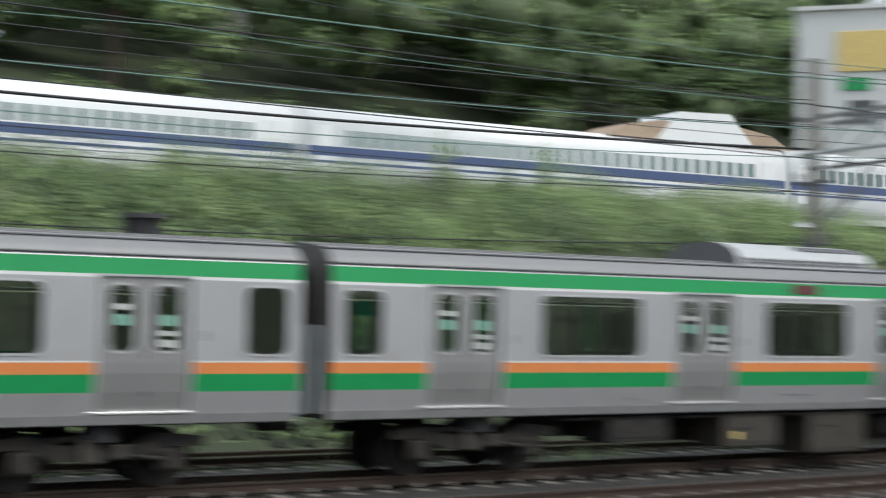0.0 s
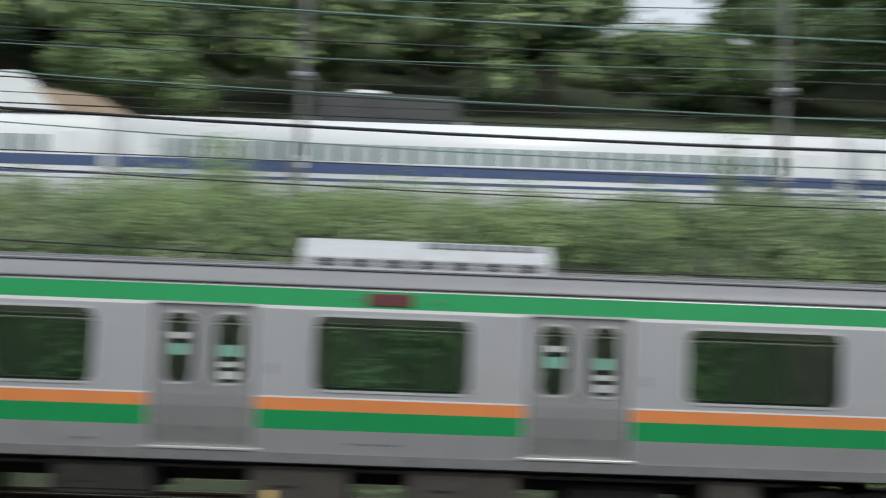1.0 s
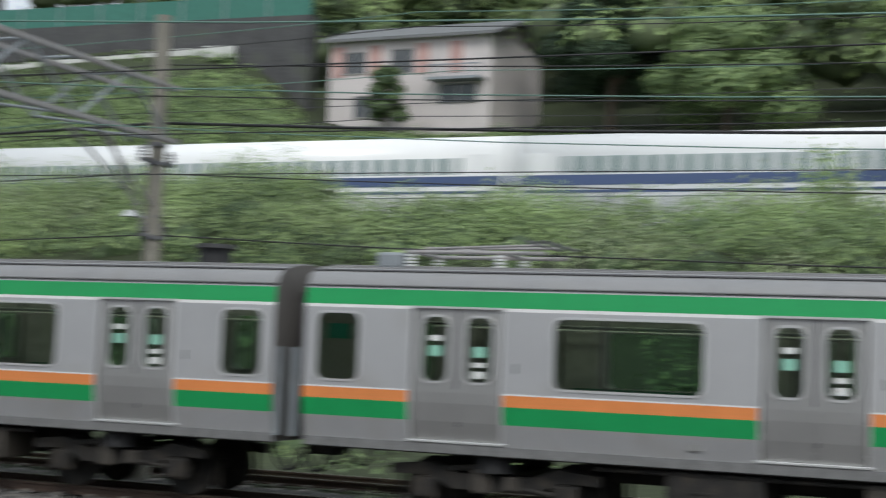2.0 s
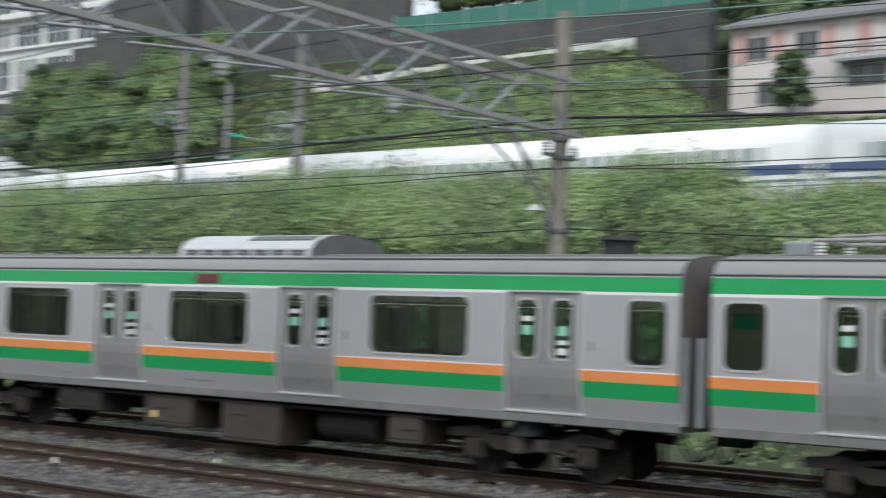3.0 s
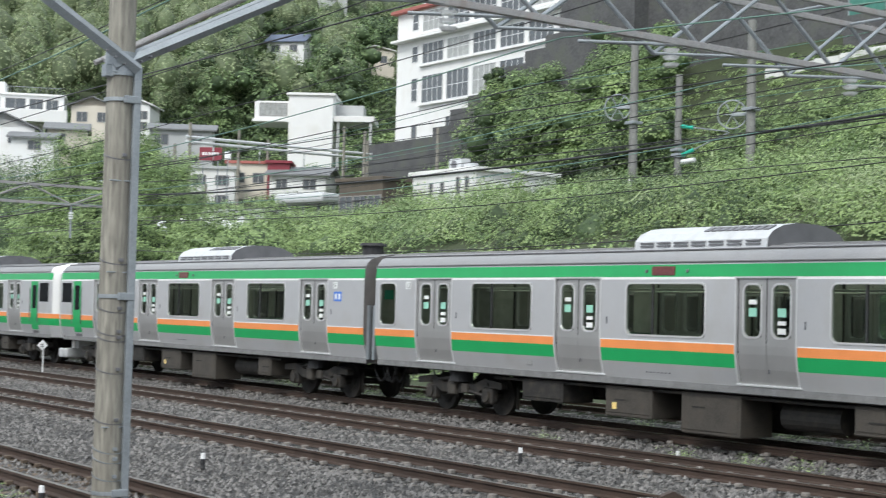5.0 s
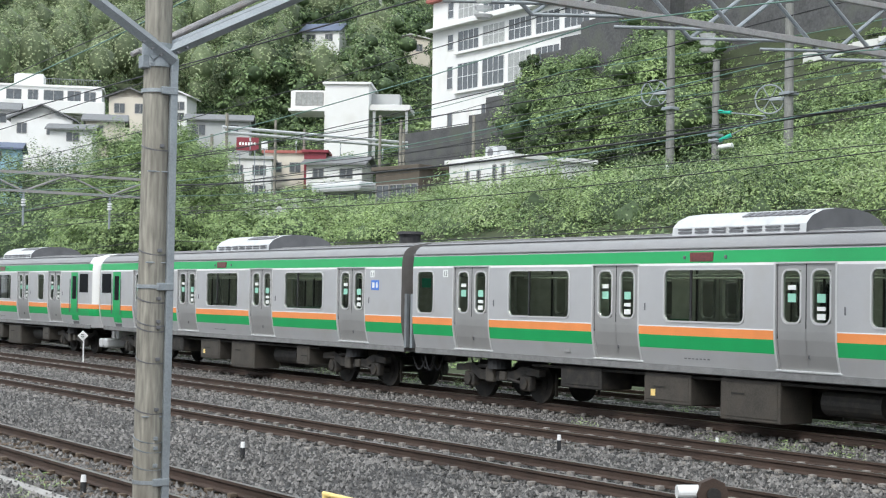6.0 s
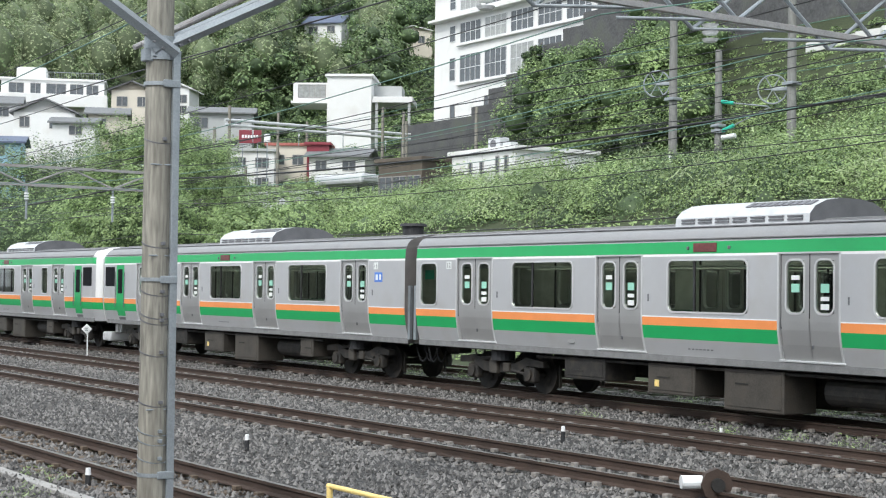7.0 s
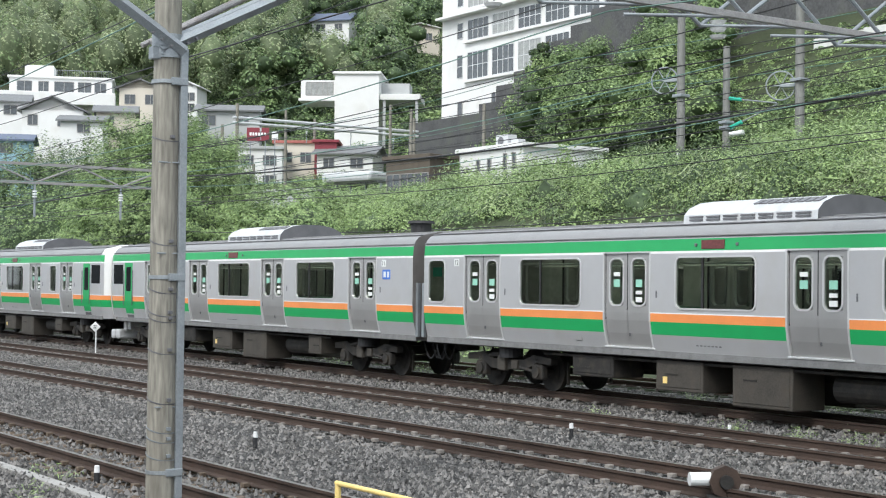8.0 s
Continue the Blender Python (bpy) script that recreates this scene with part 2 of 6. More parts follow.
def pane(w, h, r, y):
    bm = bmesh.new()
    bm.faces.new([bm.verts.new((x, y, z)) for x, z in rounded(w, h, r)])
    return bm


def tube(points, r, name, mat, parent=None):
    """A wire through points, as a thin mesh."""
    pts = [Vector(q) for q in points]
    bm, rings = bmesh.new(), []
    for i, q in enumerate(pts):
        d = (pts[min(i + 1, len(pts) - 1)] - pts[max(i - 1, 0)]).normalized()
        s = d.cross(Vector((0, 0, 1)) if abs(d.z) < 0.9 else Vector((1, 0, 0))).normalized()
        u = s.cross(d)
        rings.append([bm.verts.new(q + s * r * math.cos(k * 1.2566) + u * r * math.sin(k * 1.2566)) for k in range(5)])
    for x, y in zip(rings, rings[1:]):
        for k in range(5):
            bm.faces.new((x[k], x[(k + 1) % 5], y[(k + 1) % 5], y[k])).smooth = True
    return part(name, bm, mat, parent)


def sagging(a, b, sag, n=10):
    a, b = Vector(a), Vector(b)
    return [a.lerp(b, i / n) - Vector((0, 0, sag * 4 * (i / n) * (1 - i / n))) for i in range(n + 1)]


# ---------------------------------------------------------------- terrain
def ease(a, b, v):
    v = min(max((v - a) / (b - a), 0.0), 1.0)
    return v * v * (3 - 2 * v)


def bend(x):
    """How far the upper line curves away from the camera's line."""
    if x > -40:
        return 0.0
    d = min(-40 - x, 75)
    return 0.0016 * d * d * (1 - d / 210)


def height(x, y):
    """The ground: track bed, planted bank, shelf of the upper line, hillside."""
    n = noise.noise((x * 0.09, y * 0.09, 0.3))
    az, r = math.degrees(math.atan2(-x, y)), math.hypot(x, y)
    y -= bend(x) * ease(26, 46, y)
    if y < 26:
        return -0.24
    shelf = 6.75 + 0.0085 * x
    rise = 1.0 * ease(-18, -26, x) * (1 - 0.35 * ease(-60, -90, x))
    if y < 46.5:
        return -0.28 + (shelf + rise + 0.28) * ease(26, 46.5, y) ** 0.8 + 0.35 * n * ease(26, 32, y)
    if y < 56.5:
        return shelf + rise * (1 - ease(46.5, 48, y))
    wob = 1.6 * noise.noise((x * 0.03, y * 0.03, 1.7)) * ease(58, 75, y)
    up = 15.6 + 3.4 * ease(26, 30, az)
    slope = float(np.interp(y, [56.5, 79, 82, 100, 160, 480], [shelf, up, up + 0.4 + 3.2 * ease(26, 30, az), up + 7, 44, 120]))
    yard = ease(-52, -62, x) * (1 - ease(-96, -104, x))
    slope = slope * (1 - yard) + yard * float(np.interp(y, [56.5, 57.5, 67.5, 79, 82, 100, 160, 480], [shelf, 8.2, 8.8, up, up + 0.4 + 3.2 * ease(26, 30, az), up + 7, 44, 120]))
    valley = float(np.interp(r, [85, 110, 140, 170, 190, 230, 300, 420, 700], [shelf, 8.2, 11, 16, 20, 30, 52, 92, 120]))
    k = ease(52, 58, az)
    dip = ease(-16, -11.5, az) * (1 - ease(-8.5, -4, az))
    slope = slope * (1 - dip) + min(slope, 2.0 + 0.205 * y) * dip
    return max(shelf, slope * (1 - k) + valley * k + wob)


def sheet(x0, x1, y0, y1, step):
    xs, ys = np.arange(x0, x1 + 0.01, step), np.arange(y0, y1 + 0.01, step)
    verts = [(x, y, height(x, y)) for y in ys for x in xs]
    k = len(xs)
    faces = [(j * k + i, j * k + i + 1, (j + 1) * k + i + 1, (j + 1) * k + i) for j in range(len(ys) - 1) for i in range(k - 1)]
    return verts, faces


v, f = sheet(-440, 200, 24, 480, 4.0)
hill = tagged(raw("ground", v, f, SOIL, smooth=True), "green hillside rising in terraces behind the railway", "hill", kind="structure")
bm = bmesh.new()
add_box(bm, (-900, -900, -0.6), (900, 26.2, -0.215))
bed = tagged(part("track_bed", bm, BALLAST), "grey crushed-stone track bed under the rails", "ballast", kind="structure")


def heart_shape():
    """A coarse ball: an octahedron cut once more, 18 corners."""
    bm = bmesh.new()
    bmesh.ops.create_icosphere(bm, subdivisions=1, radius=1.0)
    v = np.array([p.co[:] for p in bm.verts])
    f = np.array([[p.index for p in q.verts] for q in bm.faces])
    bm.free()
    return v, f


HEART_V, HEART_F = heart_shape()


def leaves(name, centres, sizes, mats, which, label, category, up=0.7, stretch=1.0, wide=0.55, parent=None, kind="stuff", facing=None, hearts=None, heart=None):
    """A mass of small leaf blades, one at each centre, over solid hearts (x, y, z, rx, ry, rz) coloured as the shade
    between leaves.
    """
    k = len(centres)
    rng = np.random.default_rng(len(name) * 7 + k)
    d = rng.normal(size=(k, 3))
    d[:, 2] = np.abs(d[:, 2]) + up
    if facing is not None:
        d = d * 0.36 + facing * 1.2
    d /= np.linalg.norm(d, axis=1)[:, None]
    a = np.cross(d, rng.normal(size=(k, 3)))
    a /= np.linalg.norm(a, axis=1)[:, None]
    b = np.cross(d, a)
    s = sizes[:, None]
    tip, root = a * s * stretch, -a * s * stretch * 0.8
    verts = np.stack([centres + tip - d * s * 0.2, centres + root + b * s * wide * 1.15, centres + root - b * s * wide * 1.15], 1).reshape(-1, 3)
    faces = np.arange(3 * k, dtype=np.int32)
    which = np.asarray(which)
    # the hearts' darker colour stands in for shade inside the foliage
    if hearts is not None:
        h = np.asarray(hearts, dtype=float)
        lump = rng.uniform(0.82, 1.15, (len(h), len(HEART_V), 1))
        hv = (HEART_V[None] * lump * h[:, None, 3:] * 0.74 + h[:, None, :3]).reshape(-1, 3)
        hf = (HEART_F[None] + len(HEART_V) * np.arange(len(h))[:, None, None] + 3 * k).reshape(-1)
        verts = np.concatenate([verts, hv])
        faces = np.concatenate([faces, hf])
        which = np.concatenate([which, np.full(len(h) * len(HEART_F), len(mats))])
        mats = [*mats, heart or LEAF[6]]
    me = bpy.data.meshes.new(name)
    me.vertices.add(len(verts))
    me.vertices.foreach_set("co", verts.astype(np.float32).ravel())
    me.loops.add(len(faces))
    me.loops.foreach_set("vertex_index", faces.astype(np.int32))
    me.polygons.add(len(faces) // 3)
    me.polygons.foreach_set("loop_start", np.arange(0, len(faces), 3, dtype=np.int32))
    for m in mats:
        me.materials.append(m)
    me.polygons.foreach_set("material_index", which.astype(np.int32))
    me.update(calc_edges=True)
    ob = new(name, me)
    ob.parent = parent
    return tagged(ob, label, category, kind=kind)


rng = np.random.default_rng(4)


# the planted bank
def bank_plants(count, x0, x1, y0, y1, name, size, mats, pick, label, category, lift, stretch=1.0, clumps=0.5, wide=0.55):
    x, y = rng.uniform(x0, x1, count), rng.uniform(y0, y1, count)
    drift = np.array([noise.noise((a * 0.13, b * 0.3, 3.0)) > 0.12 for a, b in zip(x, y)])
    x, y = x[drift], y[drift]
    count, pts = len(x), []
    for a, b in zip(x, y):
        n = noise.noise((a * 0.45, b * 0.45, 5.0)) + 0.5 * noise.noise((a * 1.3, b * 1.3, 9.0))
        top = lift * (0.35 + clumps * max(0, n + 0.3))
        pts.append((a, b + bend(a) * ease(26, 46, b), height(a, b + bend(a) * ease(26, 46, b)) + top * rng.uniform(0.15, 1.0)))
    sz = rng.uniform(0.6, 1.4, count) * size
    w = rng.choice(len(mats), count, p=pick)
    return leaves(name, np.array(pts), sz, mats, w, label, category, stretch=stretch, wide=wide)


def clumps(name, count, x0, x1, y0, y1, r0, r1, per, size, mats, pick, label, category, keep=None):
    """Low bushes: domes of leaves over the ground, with dark gaps between them."""
    pts, face, wh, hearts = [], [], [], []
    while count:
        x, y = rng.uniform(x0, x1), rng.uniform(y0, y1)
        y += bend(x) * ease(26, 46, y)
        if keep and not keep(x, y):
            continue
        count -= 1
        big = 0.5 + 0.5 * noise.noise((x * 0.25, y * 0.25, 7.0))
        r = r0 + (r1 - r0) * min(1, max(0, rng.random() ** 1.5 * 0.7 + big * 0.45 - 0.05))
        k = int(per * (r / r1) ** 1.6) + 8
        d = rng.normal(size=(k, 3))
        d[:, 2] = np.abs(d[:, 2])
        d /= np.linalg.norm(d, axis=1)[:, None]
        tall = r * rng.uniform(0.6, 1.12)
        ruffle = np.array([1 + 0.22 * noise.noise(Vector(q) * 2.6 + Vector((x, y, 0))) for q in d])[:, None]
        e = d * (r, r, tall) * ruffle * rng.uniform(0.86, 1.06, k)[:, None]
        z = height(x, y) - 0.25
        pts.append(e + (x, y, z))
        # dark core, its colour giving the shade seen through the leaves
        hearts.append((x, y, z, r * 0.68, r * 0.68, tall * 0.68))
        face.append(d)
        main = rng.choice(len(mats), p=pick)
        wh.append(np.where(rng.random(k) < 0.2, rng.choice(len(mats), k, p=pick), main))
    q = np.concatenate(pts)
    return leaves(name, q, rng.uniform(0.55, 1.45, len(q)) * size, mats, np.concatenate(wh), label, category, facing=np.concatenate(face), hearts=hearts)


clumps("creeper", 860, -108, 46, 38.3, 46.8, 0.6, 2.15, 1500, 0.054, [LEAF[0], LEAF[1], LEAF[3], LEAF[2]], [0.45, 0.28, 0.16, 0.11], "bright green creeper in clumps covering the bank behind the train", "creeper")
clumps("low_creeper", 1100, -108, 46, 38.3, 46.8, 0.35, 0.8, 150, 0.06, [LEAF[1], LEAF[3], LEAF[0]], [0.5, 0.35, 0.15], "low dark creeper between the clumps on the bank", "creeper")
clumps("bank_foot", 1300, -108, 46, 26.6, 38.6, 0.35, 1.1, 120, 0.08, [LEAF[0], LEAF[1]], [0.5, 0.5], "weeds at the foot of the bank behind the train", "weeds")
bank_plants(30000, -108, 46, 39, 47.0, "long_grass", 0.30, [LEAF[2], LEAF[0]], [0.75, 0.25], "pale long grass growing through the creeper", "grass", 1.15, stretch=1.2, clumps=0.9, wide=0.07)


def tufts(count, x0, x1):
    """Taller shrubs and grass clumps along the top of the bank."""
    pts, wh = [], []
    for _ in range(count):
        x = rng.uniform(x0, x1)
        y = rng.uniform(44.5, 48.0) + bend(x)
        h, r, m = rng.uniform(0.5, 1.3) * (1 + 0.7 * (rng.random() < 0.15)), rng.uniform(0.4, 1.1), rng.choice(3, p=[0.4, 0.3, 0.3])
        k = int(520 * r * h)
        d = rng.normal(size=(k, 3)) * (r * 0.5, r * 0.5, h * 0.35)
        pts.append(d * (1, 1, 1) + (x, y, height(x, y) + h * 0.5))
        wh.append(np.full(k, m))
    p = np.concatenate(pts)
    return leaves("shrubs", p, rng.uniform(0.045, 0.10, len(p)), [LEAF[0], LEAF[1], LEAF[2]], np.concatenate(wh), "leafy shrubs along the fence of the upper line", "shrubs", stretch=1.3)


tufts(130, -120, 46)


def mound(x, y, z, rx, ry, rz, count, size):
    d = rng.normal(size=(count, 3))
    d[:, 2] = np.abs(d[:, 2])
    d /= np.linalg.norm(d, axis=1)[:, None]
    lump = np.array([1 + 0.16 * noise.noise(Vector(v) * 3.0) + 0.2 * noise.noise(Vector((v[0] * 7, v[1] * 7, v[2] * 14))) + 0.09 * noise.noise(Vector(v) * 24.0) for v in d])
    p = d * (rx, ry, rz) * lump[:, None] * rng.uniform(0.92, 1.02, count)[:, None] + (x, y, z)
    return p, rng.uniform(0.6, 1.4, count) * size, d


def vines(name, mounds, pick, label):
    p, z, d = [np.concatenate(q) for q in zip(*[mound(*m) for m in mounds])]
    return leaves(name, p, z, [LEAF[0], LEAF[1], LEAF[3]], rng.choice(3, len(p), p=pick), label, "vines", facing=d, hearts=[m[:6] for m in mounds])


vines("vine_mound", [(-81, 35.5, 2, 7.5, 6.5, 9.4, 110000, 0.075), (-71, 39, 4, 5, 5, 3.6, 24000, 0.072)], [0.5, 0.40, 0.10], "trees smothered in green climbing vines beside the track")
# the thicket lies in shadow, imitated here by a darker leaf mix
vines("vine_thicket", [(-99, 35, 1, 12, 8, 10.0, 85000, 0.09), (-126, 37, 0, 15, 9, 11.0, 40000, 0.12)], [0.1, 0.42, 0.48], "thicket of climbing vines beside the track, leaves darkened for its shade")


def woods(name, trees, per, leaf, mats, pick, label, category="woods", heart=None):
    """A far wood: a crown of leaf clumps over each trunk point (x, y, z, height, radius)."""
    pts, sz, wh, face, hearts = [], [], [], [], []
    for x, y, z, h, r in trees:
        blobs = rng.normal(size=(7, 3)) * (r * 0.45, r * 0.45, h * 0.2) + (x, y, z + h * 0.62)
        rad = rng.uniform(0.35, 0.6, 7) * r
        # cores of the crown, toned down as its inner shade
        hearts += [(*c, q * 0.72, q * 0.72, q * 0.68) for c, q in zip(blobs, rad)]
        i = rng.integers(0, 7, per)
        d = rng.normal(size=(per, 3))
        d[:, 2] = np.abs(d[:, 2]) * 1.1 - 0.25
        d /= np.linalg.norm(d, axis=1)[:, None]
        pts.append(blobs[i] + d * rad[i][:, None] * rng.uniform(0.75, 1.08, per)[:, None])
        sz.append(rng.uniform(0.6, 1.4, per) * leaf)
        face.append(d)
        wh.append(np.where(rng.random(per) < 0.25, rng.choice(len(mats), per, p=pick), rng.choice(len(mats), p=pick)))
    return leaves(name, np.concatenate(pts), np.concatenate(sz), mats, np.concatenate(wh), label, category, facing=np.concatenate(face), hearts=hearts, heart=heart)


def spots(count, x0, x1, y0, y1, h, r, keep=lambda x, y: True):
    out = []
    while len(out) < count:
        x, y = rng.uniform(x0, x1), rng.uniform(y0, y1)
        if keep(x, y):
            k = rng.uniform(0.7, 1.3)
            out.append((x, y, height(x, y), h * k, r * k))
    return out


# ---------------------------------------------------------------- tracks
def rail_bar(x0, x1, y):
    prof = [(-0.065, -0.15), (0.065, -0.15), (0.065, -0.135), (0.01, -0.115), (0.01, -0.045), (0.034, -0.035), (0.034, 0.0), (-0.034, 0.0), (-0.034, -0.035), (-0.01, -0.045), (-0.01, -0.115), (-0.065, -0.135)]
    k = len(prof)
    verts = [(x, y + a, b) for x in (x0, x1) for a, b in prof]
    faces = [(i, (i + 1) % k, k + (i + 1) % k, k + i) for i in range(k)] + [tuple(range(k)), tuple(range(2 * k - 1, k - 1, -1))]
    return verts, faces, [1 if i == 6 else 0 for i in range(k)] + [0, 0]


TRACKS = [(25.1, SLEEPER, "behind the train"), (21.08, SLEEPER, "under the standing train"), (17.0, SLEEPER, "beside the train"), (12.98, SLEEPER, "in the middle of the yard"), (7.72, WOOD, "nearest the lineside kerb")]
sleeper_mesh = {}
for cy, sm, where in TRACKS:
    tr = thing("railway_track", "rusty rails on sleepers " + where, "railway track", pose(0, cy, 0), "tracks", "structure")
    for s in (-0.567, 0.567):
        v, f, w = rail_bar(-420, 160, s)
        raw("rail", v, f, [RAIL, RAIL_TOP], tr, "brown rusted steel rail", w)
    if sm.name not in sleeper_mesh:
        bm = box((-0.11, -1.0, -0.36), (0.11, 1.0, -0.178 if sm is WOOD else -0.195), 0.02)
        for s in (-0.567, 0.567):
            for q in (-0.12, 0.12):
                add_box(bm, (-0.05, s + q - 0.045, -0.17), (0.05, s + q + 0.045, -0.115), 0.01)
        me = bpy.data.meshes.new("sleeper")
        bm.to_mesh(me)
        bm.free()
        me.materials.append(sm)
        sleeper_mesh[sm.name] = me
    for i in range(150):
        s = new("sleeper", sleeper_mesh[sm.name])
        s.parent = tr
        s.location = (24 - 0.62 * i, random.uniform(-0.03, 0.03), random.uniform(-0.015, 0.01))
        s.rotation_euler[2] = random.uniform(-0.012, 0.012)

# loose stones over the bed
def stones():
    n = 140000
    x = -7 - 55 * rng.random(n) ** 1.6
    y = 5.0 + 19 * rng.random(n) ** 1.15
    near = np.min(np.abs(y[:, None] - np.array([c[0] + s for c in TRACKS for s in (-0.567, 0.567)])[None]), 1)
    keep = near > 0.085
    x, y = x[keep], y[keep]
    n = len(x)
    s = rng.uniform(0.017, 0.044, n)
    base = np.array([(1, 0, -0.5), (0, 1, -0.5), (-1, 0, -0.5), (0, -1, -0.5), (0, 0, 0.75)])
    p = base[None] * rng.uniform(0.6, 1.35, (n, 5, 1)) * s[:, None, None]
    p[:, 4, :2] += rng.uniform(-0.6, 0.6, (n, 2)) * s[:, None]
    a = rng.uniform(0, 6.28, n)
    c, d = np.cos(a)[:, None], np.sin(a)[:, None]
    px, py, pz = p[..., 0] * c - p[..., 1] * d, p[..., 0] * d + p[..., 1] * c, p[..., 2]
    inside = np.min(np.abs(y[:, None] - np.array([c[0] for c in TRACKS])[None]), 1) < 0.95
    z = np.where(inside, -0.185, -0.20) + rng.uniform(-0.02, 0.045, n)
    verts = np.stack([px + x[:, None], py + y[:, None], pz + z[:, None]], 2).reshape(-1, 3)
    tri = np.array([(0, 1, 4), (1, 2, 4), (2, 3, 4), (3, 0, 4)])
    faces = (tri[None] + 5 * np.arange(n)[:, None, None]).reshape(-1, 3)
    return verts.tolist(), faces.tolist()


v, f = stones()
tagged(raw("ballast_stones", v, f, STONE), "loose grey crushed stones between the rails", "ballast", kind="stuff")


# ---------------------------------------------------------------- the standing train
ROWS = [(0.98, 1.335), (1.10, 1.36), (1.39, 1.432), (1.64, 1.467), (1.80, 1.475), (1.822, 1.475), (1.92, 1.475), (2.87, 1.475), (2.955, 1.475), (3.0, 1.472), (3.23, 1.452), (3.275, 1.43)]
ROW_MAT = [0, 0, 1, 2, 3, 0, 0, 0, 3, 1, 0]
HEIGHTS, HALF = [r[0] for r in ROWS], [r[1] for r in ROWS]


def half_at(z):
    return float(np.interp(z, HEIGHTS, HALF))


def car_side(sign, x0, x1, openings, inset=0.0):
    """One side wall as a grid of panels with the openings left out; openings: (x0, x1, z0, z1)."""
    xs = sorted({x0, x1, *[o[0] for o in openings], *[o[1] for o in openings]})
    bm = bmesh.new()
    grid = {}

    def vert(x, i):
        if (x, i) not in grid:
            grid[x, i] = bm.verts.new((x, sign * (HALF[i] - inset), HEIGHTS[i]))
        return grid[x, i]
    for a, b in zip(xs, xs[1:]):
        for i in range(len(ROWS) - 1):
            cx, cz = (a + b) / 2, (HEIGHTS[i] + HEIGHTS[i + 1]) / 2
            if any(o[0] < cx < o[1] and o[2] < cz < o[3] for o in openings):
                continue
            q = [vert(a, i), vert(b, i), vert(b, i + 1), vert(a, i + 1)]
            face = bm.faces.new(q if sign < 0 else q[::-1])
            face.material_index = 5 if inset else ROW_MAT[i]
    return bm


def door_leaf(sign, x0, x1, hole):
    """A sliding leaf that follows the body's side, with its window hole."""
    zs = [1.13, 1.25, 1.39, 1.52, 1.65, 1.8, hole[2], hole[3], 2.975]
    xs = [x0, hole[0], hole[1], x1]
    bm = bmesh.new()
    for inset in (0.035, 0.065):
        g = {(x, z): bm.verts.new((x, sign * (half_at(z) - inset), z)) for x in xs for z in zs}
        for a, b in zip(xs, xs[1:]):
            for c, d in zip(zs, zs[1:]):
                if hole[0] <= a < hole[1] and hole[2] <= c < hole[3]:
                    continue
                q = [g[a, c], g[b, c], g[b, d], g[a, d]]
                bm.faces.new(q if sign < 0 else q[::-1])
    return bm


def framed(name, sign, cx, cz, w, h, r, wide, parent, frame_mat, bars=(), depth=0.05, y=1.475):
    """A rounded frame with its glass, set into a side."""
    fr = part(name, ring(w, h, r, wide, -0.014, depth), frame_mat, parent)
    fr.location, fr.rotation_euler[2] = (cx, sign * y, cz), 0 if sign < 0 else math.pi
    part("pane", pane(w, h, r, 0.018), GLASS, fr, "dark green tinted glass")
    for bx in bars:
        part("mullion", box((bx - 0.022, 0.0, -h / 2), (bx + 0.022, 0.03, h / 2)), RUBBER, fr)
    return fr


